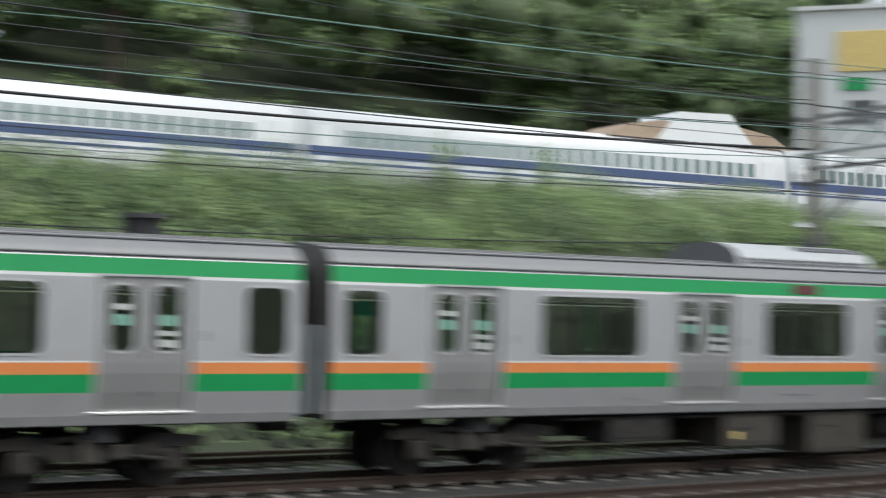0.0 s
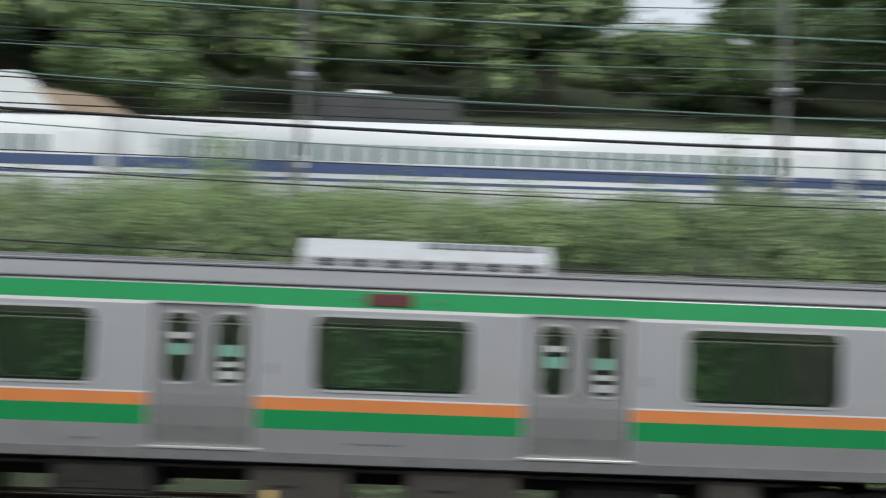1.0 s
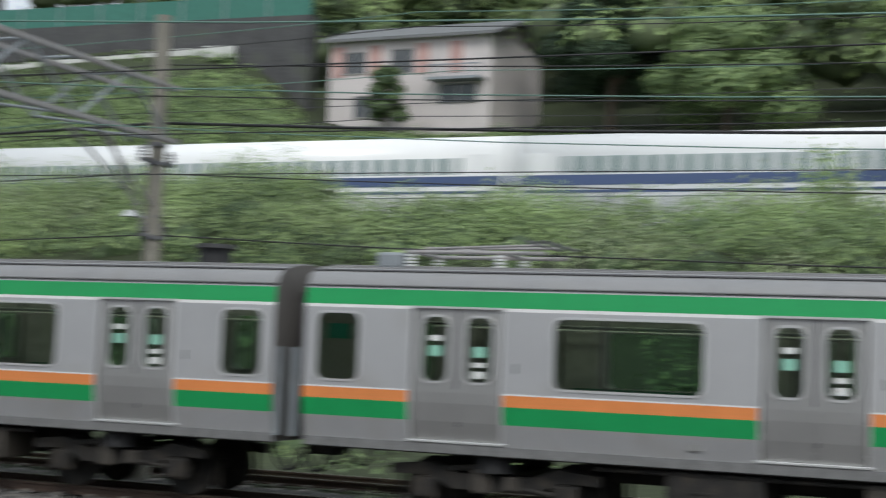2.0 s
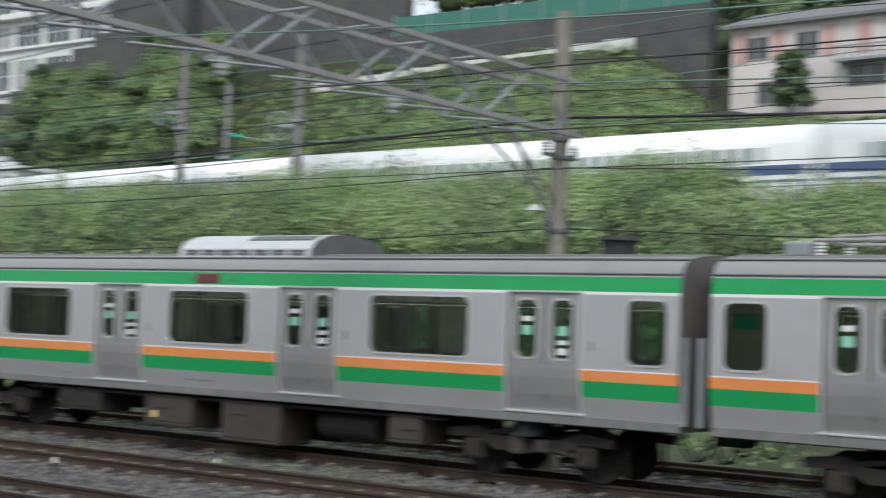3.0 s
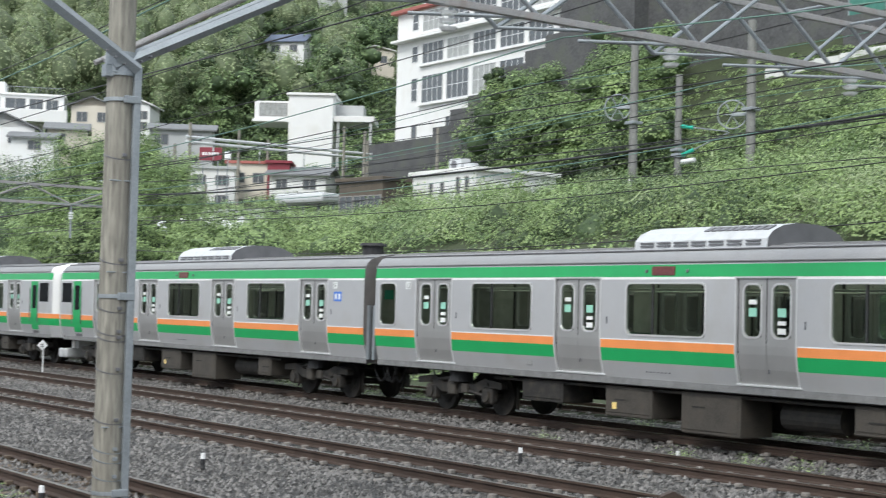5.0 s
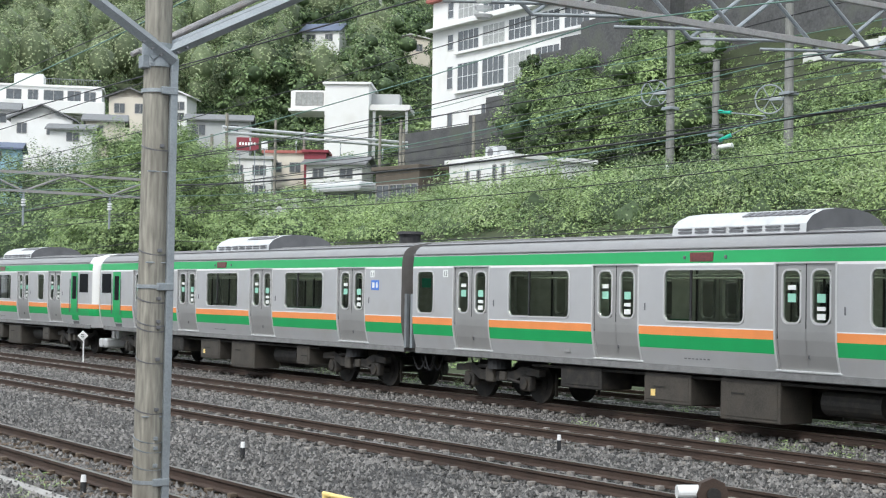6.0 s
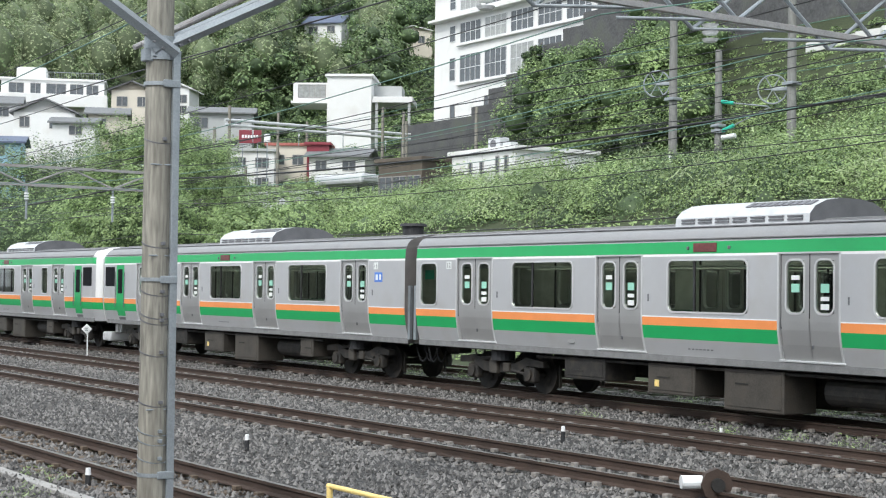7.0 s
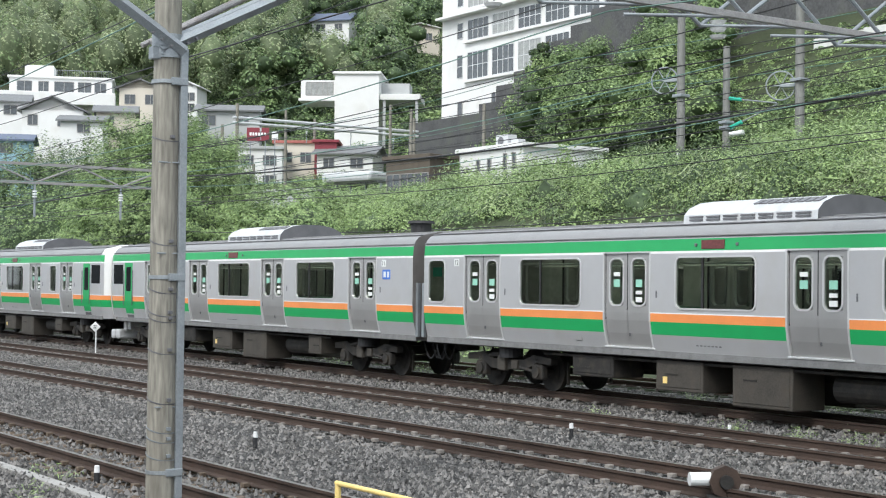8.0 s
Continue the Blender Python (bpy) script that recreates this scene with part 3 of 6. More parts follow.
def bogie(parent, cx):
    bg = new("bogie")
    bg.parent, bg.location = parent, (cx, 0, 0)
    for wx in (-1.05, 1.05):
        bm = bmesh.new()
        for s in (-0.567, 0.567):
            add_rod(bm, (wx, s - 0.065, 0.43), (wx, s + 0.065, 0.43), 0.43, n=28)
            add_rod(bm, (wx, s * 1.14 - 0.012, 0.43), (wx, s * 1.14 + 0.012, 0.43), 0.27, 0.25, n=20)
        add_rod(bm, (wx, -0.9, 0.43), (wx, 0.9, 0.43), 0.08, n=12)
        part("wheelset", bm, UNDER, bg)
        for s in (-0.98, 0.98):
            bm = box((wx - 0.19, s - 0.10, 0.26), (wx + 0.19, s + 0.10, 0.60), 0.05)
            add_rod(bm, (wx, s - 0.14, 0.43), (wx, s + 0.14, 0.43), 0.13, n=12)
            part("axle_box", bm, UNDER, bg)
    for s in (-0.98, 0.98):
        prof = [(-1.55, 0.60), (-1.55, 0.74), (-0.95, 0.80), (-0.55, 0.66), (0.55, 0.66), (0.95, 0.80), (1.55, 0.74), (1.55, 0.60), (1.0, 0.62), (0.62, 0.44), (-0.62, 0.44), (-1.0, 0.62)]
        bm = bmesh.new()
        rows = [[bm.verts.new((px, s + o, pz)) for px, pz in prof] for o in (-0.09, 0.09)]
        for i in range(len(prof)):
            j = (i + 1) % len(prof)
            bm.faces.new((rows[0][i], rows[0][j], rows[1][j], rows[1][i]))
        for r in rows:
            bm.faces.new(r)
        bmesh.ops.triangulate(bm, faces=[f for f in bm.faces if len(f.verts) > 4])
        bmesh.ops.recalc_face_normals(bm, faces=bm.faces[:])
        part("side_frame", bm, UNDER, bg, "grimy cast side frame")
        for wx in (-1.05, 1.05):
            bm = bmesh.new()
            for q in range(4):
                add_rod(bm, (wx, s, 0.585 + 0.035 * q), (wx, s, 0.605 + 0.035 * q), 0.11, n=14)
            part("axle_spring", bm, UNDER, bg)
            sw = 1 if wx > 0 else -1
            part("brake_block", box((wx - sw * 0.56, s * 0.62 - 0.07, 0.30), (wx - sw * 0.47, s * 0.62 + 0.07, 0.58), 0.02), UNDER, bg)
            part("guard_iron", box((wx + sw * 0.50, s * 0.62 - 0.03, 0.16), (wx + sw * 0.55, s * 0.62 + 0.03, 0.66), 0.01), UNDER, bg)
        bm = box((-0.30, s * 1.11 - 0.07, 0.40), (-0.02, s * 1.11 + 0.07, 0.74), 0.03)
        part("junction_box", box((0.18, s * 1.10 - 0.05, 0.46), (0.40, s * 1.10 + 0.05, 0.66), 0.02), BOX_GREY, bg)
        part("valve_box", bm, BOX_GREY, bg)
        part("link_rod", rod((0.45, s * 1.1, 0.5), (1.0, s * 1.1, 0.43), 0.035), UNDER, bg)
        part("air_spring", rod((0, s, 0.70), (0, s, 0.95), 0.27, n=18), RUBBER, bg)
        part("damper", rod((-0.7, s * 1.08, 0.72), (0.15, s * 1.08, 0.80), 0.045), UNDER, bg)
    part("bolster", box((-0.3, -0.9, 0.5), (0.3, 0.9, 0.7), 0.03), UNDER, bg)
    return bg


def cooler(parent):
    """The roof's cooling unit: an arched white cover with louvres and dark ends."""
    prof = [(-1.06, 3.50), (-1.04, 3.70), (-0.90, 3.84), (-0.62, 3.95), (-0.25, 4.0), (0.25, 4.0), (0.62, 3.95), (0.90, 3.84), (1.04, 3.70), (1.06, 3.50)]
    bm = bmesh.new()
    rows = [[bm.verts.new((x, y, z)) for y, z in prof] for x in (8.72, 12.1)]
    for i in range(len(prof) - 1):
        bm.faces.new((rows[0][i], rows[1][i], rows[1][i + 1], rows[0][i + 1]))
    for r, x in ((rows[0], -1), (rows[1], 1)):
        face = bm.faces.new(r if x < 0 else r[::-1])
        face.material_index = 1
    bmesh.ops.recalc_face_normals(bm, faces=bm.faces[:])
    unit = part("cooling_unit", bm, [UNIT_WHITE, UNIT_DARK], parent, "white arched roof cooling unit with dark ends")
    for k in range(9):
        x = 10.45 + 0.18 * k
        for s in (-1, 1):
            me = box((-0.07, -0.11, -0.01), (0.07, 0.11, 0.012))
            g = part("grille", me, UNIT_DARK, unit)
            g.location, g.rotation_euler[0] = (x, s * 0.76, 3.905), -s * radians(21)
    for k in range(7):
        for z in (3.60, 3.66):
            part("louvre", box((8.9 + 0.45 * k, -1.075, z - 0.016), (9.25 + 0.45 * k, -1.03, z + 0.016)), UNIT_DARK, unit)
    return unit


def coach(name, label, doors, windows, cab=0):
    """A coach from coupling (x 0) to coupling (x 20). cab: -1 or 1 where one end has a driver's cab."""
    car = thing(name, label, "train coach", group="coaches of the standing train")
    xa, xb = (0.62 if cab < 0 else 0.25), (19.38 if cab > 0 else 19.75)
    holes = [(d - 0.68, d + 0.68, 1.10, 3.0) for d in doors] + [(c - w / 2 - 0.01, c + w / 2 + 0.01, 1.92, 2.87) for c, w in windows]
    for s, side in ((-1, "side_wall"), (1, "side_wall")):
        bm = car_side(s, xa, xb, holes)
        other = car_side(s, xa, xb, holes, 0.07)
        me = bpy.data.meshes.new("tmp")
        other.to_mesh(me)
        other.free()
        bm.from_mesh(me)
        bpy.data.meshes.remove(me)
        part(side, bm, [STEEL, GREEN, ORANGE, WHITE_LINE, UNIT_DARK, INSIDE], car, "brushed steel side with green and orange stripes")
    # roof
    prof = [(-1.43, 3.275), (-1.40, 3.36), (-1.31, 3.45), (-1.12, 3.53), (-0.75, 3.59), (0, 3.63), (0.75, 3.59), (1.12, 3.53), (1.31, 3.45), (1.40, 3.36), (1.43, 3.275)]
    verts = [(x, y, z - d) for x, d in ((xa, 0), (xb, 0), (xa, 0.06), (xb, 0.06)) for y, z in prof]
    k = len(prof)
    faces = [(i, k + i, k + i + 1, i + 1) for i in range(k - 1)] + [(2 * k + i + 1, 3 * k + i + 1, 3 * k + i, 2 * k + i) for i in range(k - 1)]
    raw("roof", verts, faces, ROOF, car, "grey arched roof", smooth=True)
    for s in (-1, 1):
        part("gutter", box((xa, s * 1.45 - 0.022, 3.272), (xb, s * 1.45 + 0.022, 3.30), 0.005), ROOF, car)
        part("roof_rib", box((xa, s * 1.20 - 0.03, 3.50), (xb, s * 1.20 + 0.03, 3.525), 0.005), UNIT_DARK, car)
        for ry, rz in ((0.95, 3.555), (0.62, 3.602), (0.3, 3.618)):
            part("roof_bead", box((xa, s * ry - 0.014, rz), (xb, s * ry + 0.014, rz + 0.02), 0.004), ROOF, car)
        part("sill_beam", box((xa, s * 1.325 - 0.03, 0.93), (xb, s * 1.325 + 0.03, 0.985), 0.01), UNDER, car)
    part("coach_floor", box((xa, -1.37, 0.95), (xb, 1.37, 1.08)), [FLOORING], car)
    # ends
    for x, e in ((xa, -1), (xb, 1)):
        if cab == e:
            continue
        pts = [(-h, z) for z, h in zip(HEIGHTS, HALF)] + prof[1:-1] + [(h, z) for z, h in reversed(list(zip(HEIGHTS, HALF)))]
        bm = bmesh.new()
        bm.faces.new([bm.verts.new((x + 0.002 * e, y, z)) for y, z in pts])
        part("end_wall", bm, END_SHADED, car, "steel coach end, coloured dark for the shade between coaches")
        part("inner_end_panel", box((x - 0.05 * e - 0.02, -1.36, 1.08), (x - 0.05 * e + 0.02, 1.36, 3.2)), INSIDE, car, "pale end panel inside the coach")
        sx = sorted((x, x + 0.24 * e))
        bm = box((sx[0], -0.62, 1.0), (sx[1], 0.62, 3.15), 0.06)
        for q in range(4):
            qx = x + e * (0.04 + 0.05 * q)
            add_box(bm, (qx - 0.012, -0.66, 0.98), (qx + 0.012, 0.66, 3.19))
        part("gangway_bellows", bm, BELLOWS, car, "dark grey folded gangway")
        part("corner_guard", box((sx[0], -1.38, 1.05), (sx[0] + 0.10, -1.30, 2.35)), GALV, car)
        for cy in (-0.95, -0.72, 0.8):
            tube(sagging((x - 0.25 * e, cy, 0.9), (x + 0.27 * e, cy * 0.95, 0.86), 0.36, 8), 0.022, "jumper_cable", RUBBER, car)
        part("coupler", box((sx[0] - 0.02, -0.18, 0.72), (sx[1] + 0.02, 0.18, 0.98), 0.03), UNDER, car)
    if cab:
        nose(car, cab)
    # doors
    for d in doors:
        for s in (-1, 1):
            dr = part("door", door_frame(s), BRIGHT, car, "pair of steel sliding doors with tall windows")
            dr.location = (d, 0, 0)
            for q in (-1, 1):
                x0, x1 = sorted((q * 0.008, q * 0.645))
                hole = (q * 0.33 - 0.21, q * 0.33 + 0.21, 1.95, 2.86)
                part("leaf", door_leaf(s, x0, x1, hole), DOOR_STEEL, dr, "matt steel door leaf")
                framed("door_window", s, q * 0.33, 2.405, 0.385, 0.90, 0.12, 0.036, dr, BRIGHT, y=1.437)
                if s < 0:
                    st = [(2.38, 0.15, STICKER_GREEN)] + ([(2.20, 0.07, STICKER), (2.06, 0.10, STICKER)] if q > 0 else [(2.56, 0.08, STICKER)])
                    for z, h, mm in st:
                        part("sticker", box((q * 0.33 - 0.09, -1.436, z - h / 2), (q * 0.33 + 0.09, -1.424, z + h / 2)), mm, dr)
            part("seal", box((-0.011, s * 1.43 - 0.012, 1.85), (0.011, s * 1.43 + 0.012, 2.97)), RUBBER, dr)
            for q in (-0.652, 0.652):
                part("edge_gasket", box((q - 0.014, s * 1.405 - 0.03, 1.66), (q + 0.014, s * 1.405 + 0.03, 2.97)), RUBBER, dr)
            part("grip", box((0.03, s * 1.40 - 0.012, 1.33), (0.06, s * 1.40 + 0.012, 1.40), 0.004), UNIT_DARK, dr)
            part("switch_plate", box((0.865, s * 1.478 - 0.006, 2.10), (0.90, s * 1.478 + 0.006, 2.24), 0.004), UNIT_DARK, dr)
    for c, w in windows:
        for s in (-1, 1):
            framed("window", s, c, 2.395, w, 0.95, 0.12, 0.034, car, BRIGHT, bars=(-0.32 * w / 2,) if w > 1 else ())
    if any(c < 1 for c, w in windows):
        part("window_sticker", box((0.60, -1.452, 2.50), (0.98, -1.448, 2.72)), POSTER_GREEN, car, "green notice on the end window")
    part("access_plate", box((5.9, -1.405, 1.19), (6.1, -1.37, 1.45), 0.01), DOOR_STEEL, car)
    part("side_socket", box((0.95, -1.39, 1.22), (1.02, -1.36, 1.30), 0.008), UNIT_DARK, car)
    for s in (-1, 1):
        dp = part("destination_display", box((-0.30, -0.012, -0.085), (0.30, 0.02, 0.085), 0.01), [DISPLAY], car, "dark red destination display")
        dp.location = (9.95, s * 1.47, 3.115)
        for q in (-0.45, 0.62):
            part("side_lamp", box((9.95 + q - 0.03, s * 1.468 - 0.02, 3.08), (9.95 + q + 0.03, s * 1.468 + 0.02, 3.14), 0.01), UNIT_DARK, car)
    # the number on the lower side is drawn as plain bars
    for q in range(7):
        part("number_bar", box((9.45 + 0.10 * q, -1.392, 1.205), (9.51 + 0.10 * q, -1.36, 1.25)), UNIT_DARK, car)
    # inside
    for s in (-1, 1):
        for a, b in zip(doors, doors[1:]):
            bm = box((a + 0.85, s * 1.38 - 0.02, 1.42), (b - 0.85, s * 1.38 + 0.02, 1.9), 0.02)
            add_box(bm, (a + 0.85, min(s * 0.9, s * 1.38), 1.38), (b - 0.85, max(s * 0.9, s * 1.38), 1.5), 0.03)
            part("bench_seat", bm, SEAT, car)
        part("ceiling_lamp", box((xa + 0.8, s * 0.62 - 0.05, 3.10), (xb - 0.8, s * 0.62 + 0.05, 3.16), 0.01), LAMP, car, "row of lit fluorescent tubes")
        part("luggage_rail", rod((xa + 1, s * 1.1, 2.78), (xb - 1, s * 1.1, 2.78), 0.02), BRIGHT, car)
    part("inner_ceiling", box((xa, -1.35, 3.2), (xb, 1.35, 3.24)), INSIDE, car)
    # below the floor
    for bx in (3.1, 16.9):
        bogie(car, bx)
    for x0, x1, z0, mm in ((5.6, 6.9, 0.45, UNDER), (8.18, 9.48, 0.31, BOX_GREY), (10.25, 11.72, 0.14, BOX_GREY), (14.2, 14.9, 0.4, BOX_GREY)):
        for s in (-1, 1):
            bm = box((x0, s * 0.83 - 0.42, z0), (x1, s * 0.83 + 0.42, 0.9), 0.025)
            add_box(bm, (x0 + 0.06, s * 0.83 - 0.432, z0 + 0.07), (x1 - 0.06, s * 0.83 + 0.432, 0.84), 0.012)
            eq = part("equipment_box", bm, mm, car, "grime-covered equipment box")
            part("latch", box((x0 + 0.3, s * 0.83 - 0.445, 0.62), (x0 + 0.62, s * 0.83 + 0.445, 0.65)), UNDER, eq)
    part("warning_label", box((8.40, -1.272, 0.45), (8.52, -1.262, 0.58)), YELLOW, car)
    for s in (-0.75, 0.75):
        part("air_tank", rod((12.4, s, 0.58), (13.7, s, 0.58), 0.24, n=18), UNDER, car)
        part("pipe", rod((4.6, s * 1.6, 0.86), (15.4, s * 1.6, 0.86), 0.03), UNDER, car)
    part("centre_beam", box((4.6, -0.3, 0.62), (15.4, 0.3, 0.95)), UNDER, car)
    # roof gear
    cooler(car)
    if cab <= 0:
        bm = rod((17.85, 0, 3.6), (17.85, 0, 3.88), 0.27, n=20)
        add_rod(bm, (17.85, 0, 3.88), (17.85, 0, 3.95), 0.36, 0.33, n=20)
        part("ventilator", bm, RUBBER, car, "black mushroom ventilator")
    return car


def door_frame(s):
    bm = bmesh.new()
    for x in (-0.69, 0.69):
        zs = [1.1, 1.39, 1.64, 2.0, 2.98]
        for a, b in zip(zs, zs[1:]):
            pts = [(x - 0.02, s * (half_at(a) + 0.008), a), (x + 0.02, s * (half_at(a) + 0.008), a), (x + 0.02, s * (half_at(b) + 0.008), b), (x - 0.02, s * (half_at(b) + 0.008), b)]
            back = [(p[0], p[1] - s * 0.06, p[2]) for p in pts]
            v = [bm.verts.new(p) for p in pts + back]
            for q in ((0, 1, 2, 3), (1, 5, 6, 2), (4, 0, 3, 7)):
                bm.faces.new([v[i] for i in q])
    add_box(bm, (-0.71, min(s * 1.41, s * 1.483), 2.975), (0.71, max(s * 1.41, s * 1.483), 3.005))
    add_box(bm, (-0.74, min(s * 1.30, s * 1.385), 1.085), (0.74, max(s * 1.30, s * 1.385), 1.125), 0.01)
    bmesh.ops.recalc_face_normals(bm, faces=bm.faces[:])
    return bm


def side_panel(sign, x0, x1, z0, z1, lift, thick=0.03):
    """A plate that follows the body's side between two heights."""
    zs = [z0, *[z for z in HEIGHTS if z0 < z < z1], z1]
    bm = bmesh.new()
    rows = [[bm.verts.new((x, sign * (half_at(z) + o), z)) for x, o in ((x0, lift - thick), (x0, lift), (x1, lift), (x1, lift - thick))] for z in zs]
    for a, b in zip(rows, rows[1:]):
        for i in range(4):
            bm.faces.new((a[i], a[(i + 1) % 4], b[(i + 1) % 4], b[i]))
    bm.faces.new(rows[0])
    bm.faces.new(rows[-1])
    bmesh.ops.recalc_face_normals(bm, faces=bm.faces[:])
    return bm


def nose(car, e):
    """The driver's cab: striped sides, a white pillar round the dark windscreen, crew door and plough."""
    base = 0.62 if e < 0 else 19.38
    end = 0.10 if e < 0 else 19.90
    secs = [(base, 1.0, 0.0), ((base * 0.55 + end * 0.45), 0.97, 0.02), (end, 0.86, 0.10)]
    left = [(-h, z) for z, h in ROWS]
    crown = [(-1.31, 3.45), (-0.75, 3.59), (0, 3.63), (0.75, 3.59), (1.31, 3.45)]
    prof = left + crown + [(-y, z) for y, z in left[::-1]]
    tones = ROW_MAT + [5] * (len(crown) + 1) + ROW_MAT[::-1]
    bm = bmesh.new()
    rows = [[bm.verts.new((x, y * k, z - d * max(0, z - 2.2) / 1.4)) for y, z in prof] for x, k, d in secs]
    for k, (a, b) in enumerate(zip(rows, rows[1:])):
        for i in range(len(prof) - 1):
            face = bm.faces.new((a[i], b[i], b[i + 1], a[i + 1]))
            white = k == 1 and (prof[i][1] + prof[i + 1][1]) / 2 > 1.85
            face.smooth, face.material_index = True, 5 if white else tones[i]
    bm.faces.new(rows[-1]).material_index = 5
    bmesh.ops.recalc_face_normals(bm, faces=bm.faces[:])
    fr = part("cab_front", bm, [STEEL, GREEN, ORANGE, WHITE_LINE, UNIT_DARK, WALL_WHITE], car, "white-pillared cab front with dark windscreen")
    sx = sorted((end + 0.01 * e, end + 0.03 * e))
    part("windscreen", box((sx[0], -1.12, 1.95), (sx[1], 1.12, 3.1), 0.008), CAB_GLASS, fr, "black windscreen")
    part("lower_panel", box((sx[0], -1.1, 1.1), (sx[1], 1.1, 1.9), 0.008), RUBBER, fr)
    for s in (-1, 1):
        part("headlight", box((sx[0] - 0.005, s * 0.95 - 0.14, 1.62), (sx[1] + 0.005, s * 0.95 + 0.14, 1.76), 0.008), PORCELAIN, fr)
    sk = sorted((base + 0.25 * e, end + 0.05 * e))
    bm = box((sk[0], -1.15, 0.30), (sk[1], 1.15, 0.62), 0.06)
    add_box(bm, (sk[0] + 0.05, -0.7, 0.60), (sk[1] - 0.05, 0.7, 0.9), 0.03)
    part("plough", bm, UNIT_WHITE, fr, "white plough plate under the cab")
    near = (lambda d: d) if e < 0 else (lambda d: 20 - d)
    for s in (-1, 1):
        x0, x1 = sorted((near(1.65), near(2.31)))
        dr = part("crew_door", side_panel(s, x0, x1, 1.22, 2.94, 0.004), GREEN, car, "green crew door with a window")
        part("pane", side_panel(s, x0 + 0.14, x1 - 0.14, 1.98, 2.8, 0.010), CAB_GLASS, dr)
        part("vent", side_panel(s, x0 + 0.05, x1 - 0.05, 1.02, 1.18, 0.004), UNIT_DARK, dr)
        for hx in (x0 - 0.05, x1 + 0.05):
            part("grab_rail", rod((hx, s * 1.50, 1.5), (hx, s * 1.50, 2.7), 0.014, n=6), UNIT_DARK, dr)
        x0, x1 = sorted((near(0.66), near(1.48)))
        part("cab_window", side_panel(s, x0, x1, 2.22, 2.88, 0.006), CAB_GLASS, car, "black cab side window")


PITCH = 4.92
DOORS = [10 + (i - 1.5) * PITCH for i in range(4)]
WINS = [(10 - PITCH, 2.05), (10, 2.05), (10 + PITCH, 2.05), (0.79, 0.66), (19.21, 0.66)]
J0, TY = 9.98, 21.08
plain = coach("train_coach", "steel commuter coach with green and orange stripes, standing on its track", DOORS, WINS)
plain.location = (J0, TY, 0)
coaches = {0: plain}
for k in (1, 2, 5, 6):
    coaches[k] = copy_thing(plain, pose(J0 - 20 * k, TY, 0))
tagged(coaches[1], "steel commuter coach with folded current collector, green and orange stripes")
coaches[3] = coach("train_coach", "steel commuter end coach with white cab and green crew door", [4.05, *DOORS[1:]], [(10, 2.05), (10 + PITCH, 2.05), (5.5, 0.66)], -1)
coaches[3].location = (J0 - 60, TY, 0)
coaches[4] = coach("train_coach", "steel commuter end coach coupled cab to cab, white front", [*DOORS[:3], 15.95], [(10 - PITCH, 2.05), (10, 2.05), (14.5, 0.66), (0.79, 0.66)], 1)
coaches[4].location = (J0 - 80, TY, 0)


def collector(parent):
    """The folded current collector on the roof."""
    pg = new("current_collector")
    pg.parent = parent
    for x in (1.5, 2.9):
        for y in (-0.55, 0.55):
            bm = bmesh.new()
            for q in range(4):
                add_rod(bm, (x, y, 3.62 + 0.05 * q), (x, y, 3.65 + 0.05 * q), 0.07, n=10)
            part("insulator", bm, PORCELAIN, pg)
    bm = bmesh.new()
    for y in (-0.55, 0.55):
        add_rod(bm, (1.4, y, 3.84), (3.6, y, 3.84), 0.03)
    for x in (1.5, 2.9):
        add_rod(bm, (x, -0.55, 3.84), (x, 0.55, 3.84), 0.03)
    part("base_frame", bm, TRUSS_GREY, pg)
    bm = rod((2.9, 0, 3.86), (1.5, 0, 3.93), 0.035)
    add_rod(bm, (1.5, 0, 3.93), (3.5, -0.3, 3.98), 0.02)
    add_rod(bm, (1.5, 0, 3.93), (3.5, 0.3, 3.98), 0.02)
    part("arm", bm, TRUSS_GREY, pg)
    for x in (3.4, 3.65):
        part("contact_strip", box((x - 0.03, -0.85, 3.97), (x + 0.03, 0.85, 4.01), 0.01), UNIT_DARK, pg)
    part("cover_box", box((1.0, -0.7, 3.58), (1.4, -0.3, 3.82), 0.04), GALV, pg)


collector(coaches[1])


def lettering(text, size, m, mat, parent, name="lettering"):
    """Raised characters in the built-in font, turned into a mesh."""
    cu = bpy.data.curves.new(name, "FONT")
    cu.body, cu.size, cu.extrude, cu.align_x = text, size, 0.002, "CENTER"
    tmp = new(name, cu)
    me = bpy.data.meshes.new_from_object(tmp.evaluated_get(bpy.context.evaluated_depsgraph_get()))
    bpy.data.objects.remove(tmp)
    me.materials.append(mat)
    ob = new(name, me)
    ob.parent, ob.matrix_basis = parent, m
    return ob


def plate(parent, x, z, w, h, mat, text="", lift=0.0):
    part("plate", box((x - w / 2, -1.482 - lift, z - h / 2), (x + w / 2, -1.47, z + h / 2)), mat, parent)
    if text:
        lettering(text, h * 0.95, pose(x, -1.484, z - h * 0.34, 90, 0, 0), UNIT_DARK, parent)


plate(coaches[2], 1.62, 2.83, 0.19, 0.17, STICKER, "12")
plate(coaches[3], 18.42, 2.83, 0.19, 0.17, STICKER, "11")
plate(coaches[3], 18.55, 2.55, 0.36, 0.24, STICKER_BLUE)
plate(coaches[3], 18.48, 2.55, 0.10, 0.14, STICKER, lift=0.005)
plate(coaches[3], 18.64, 2.55, 0.08, 0.14, STICKER, lift=0.005)


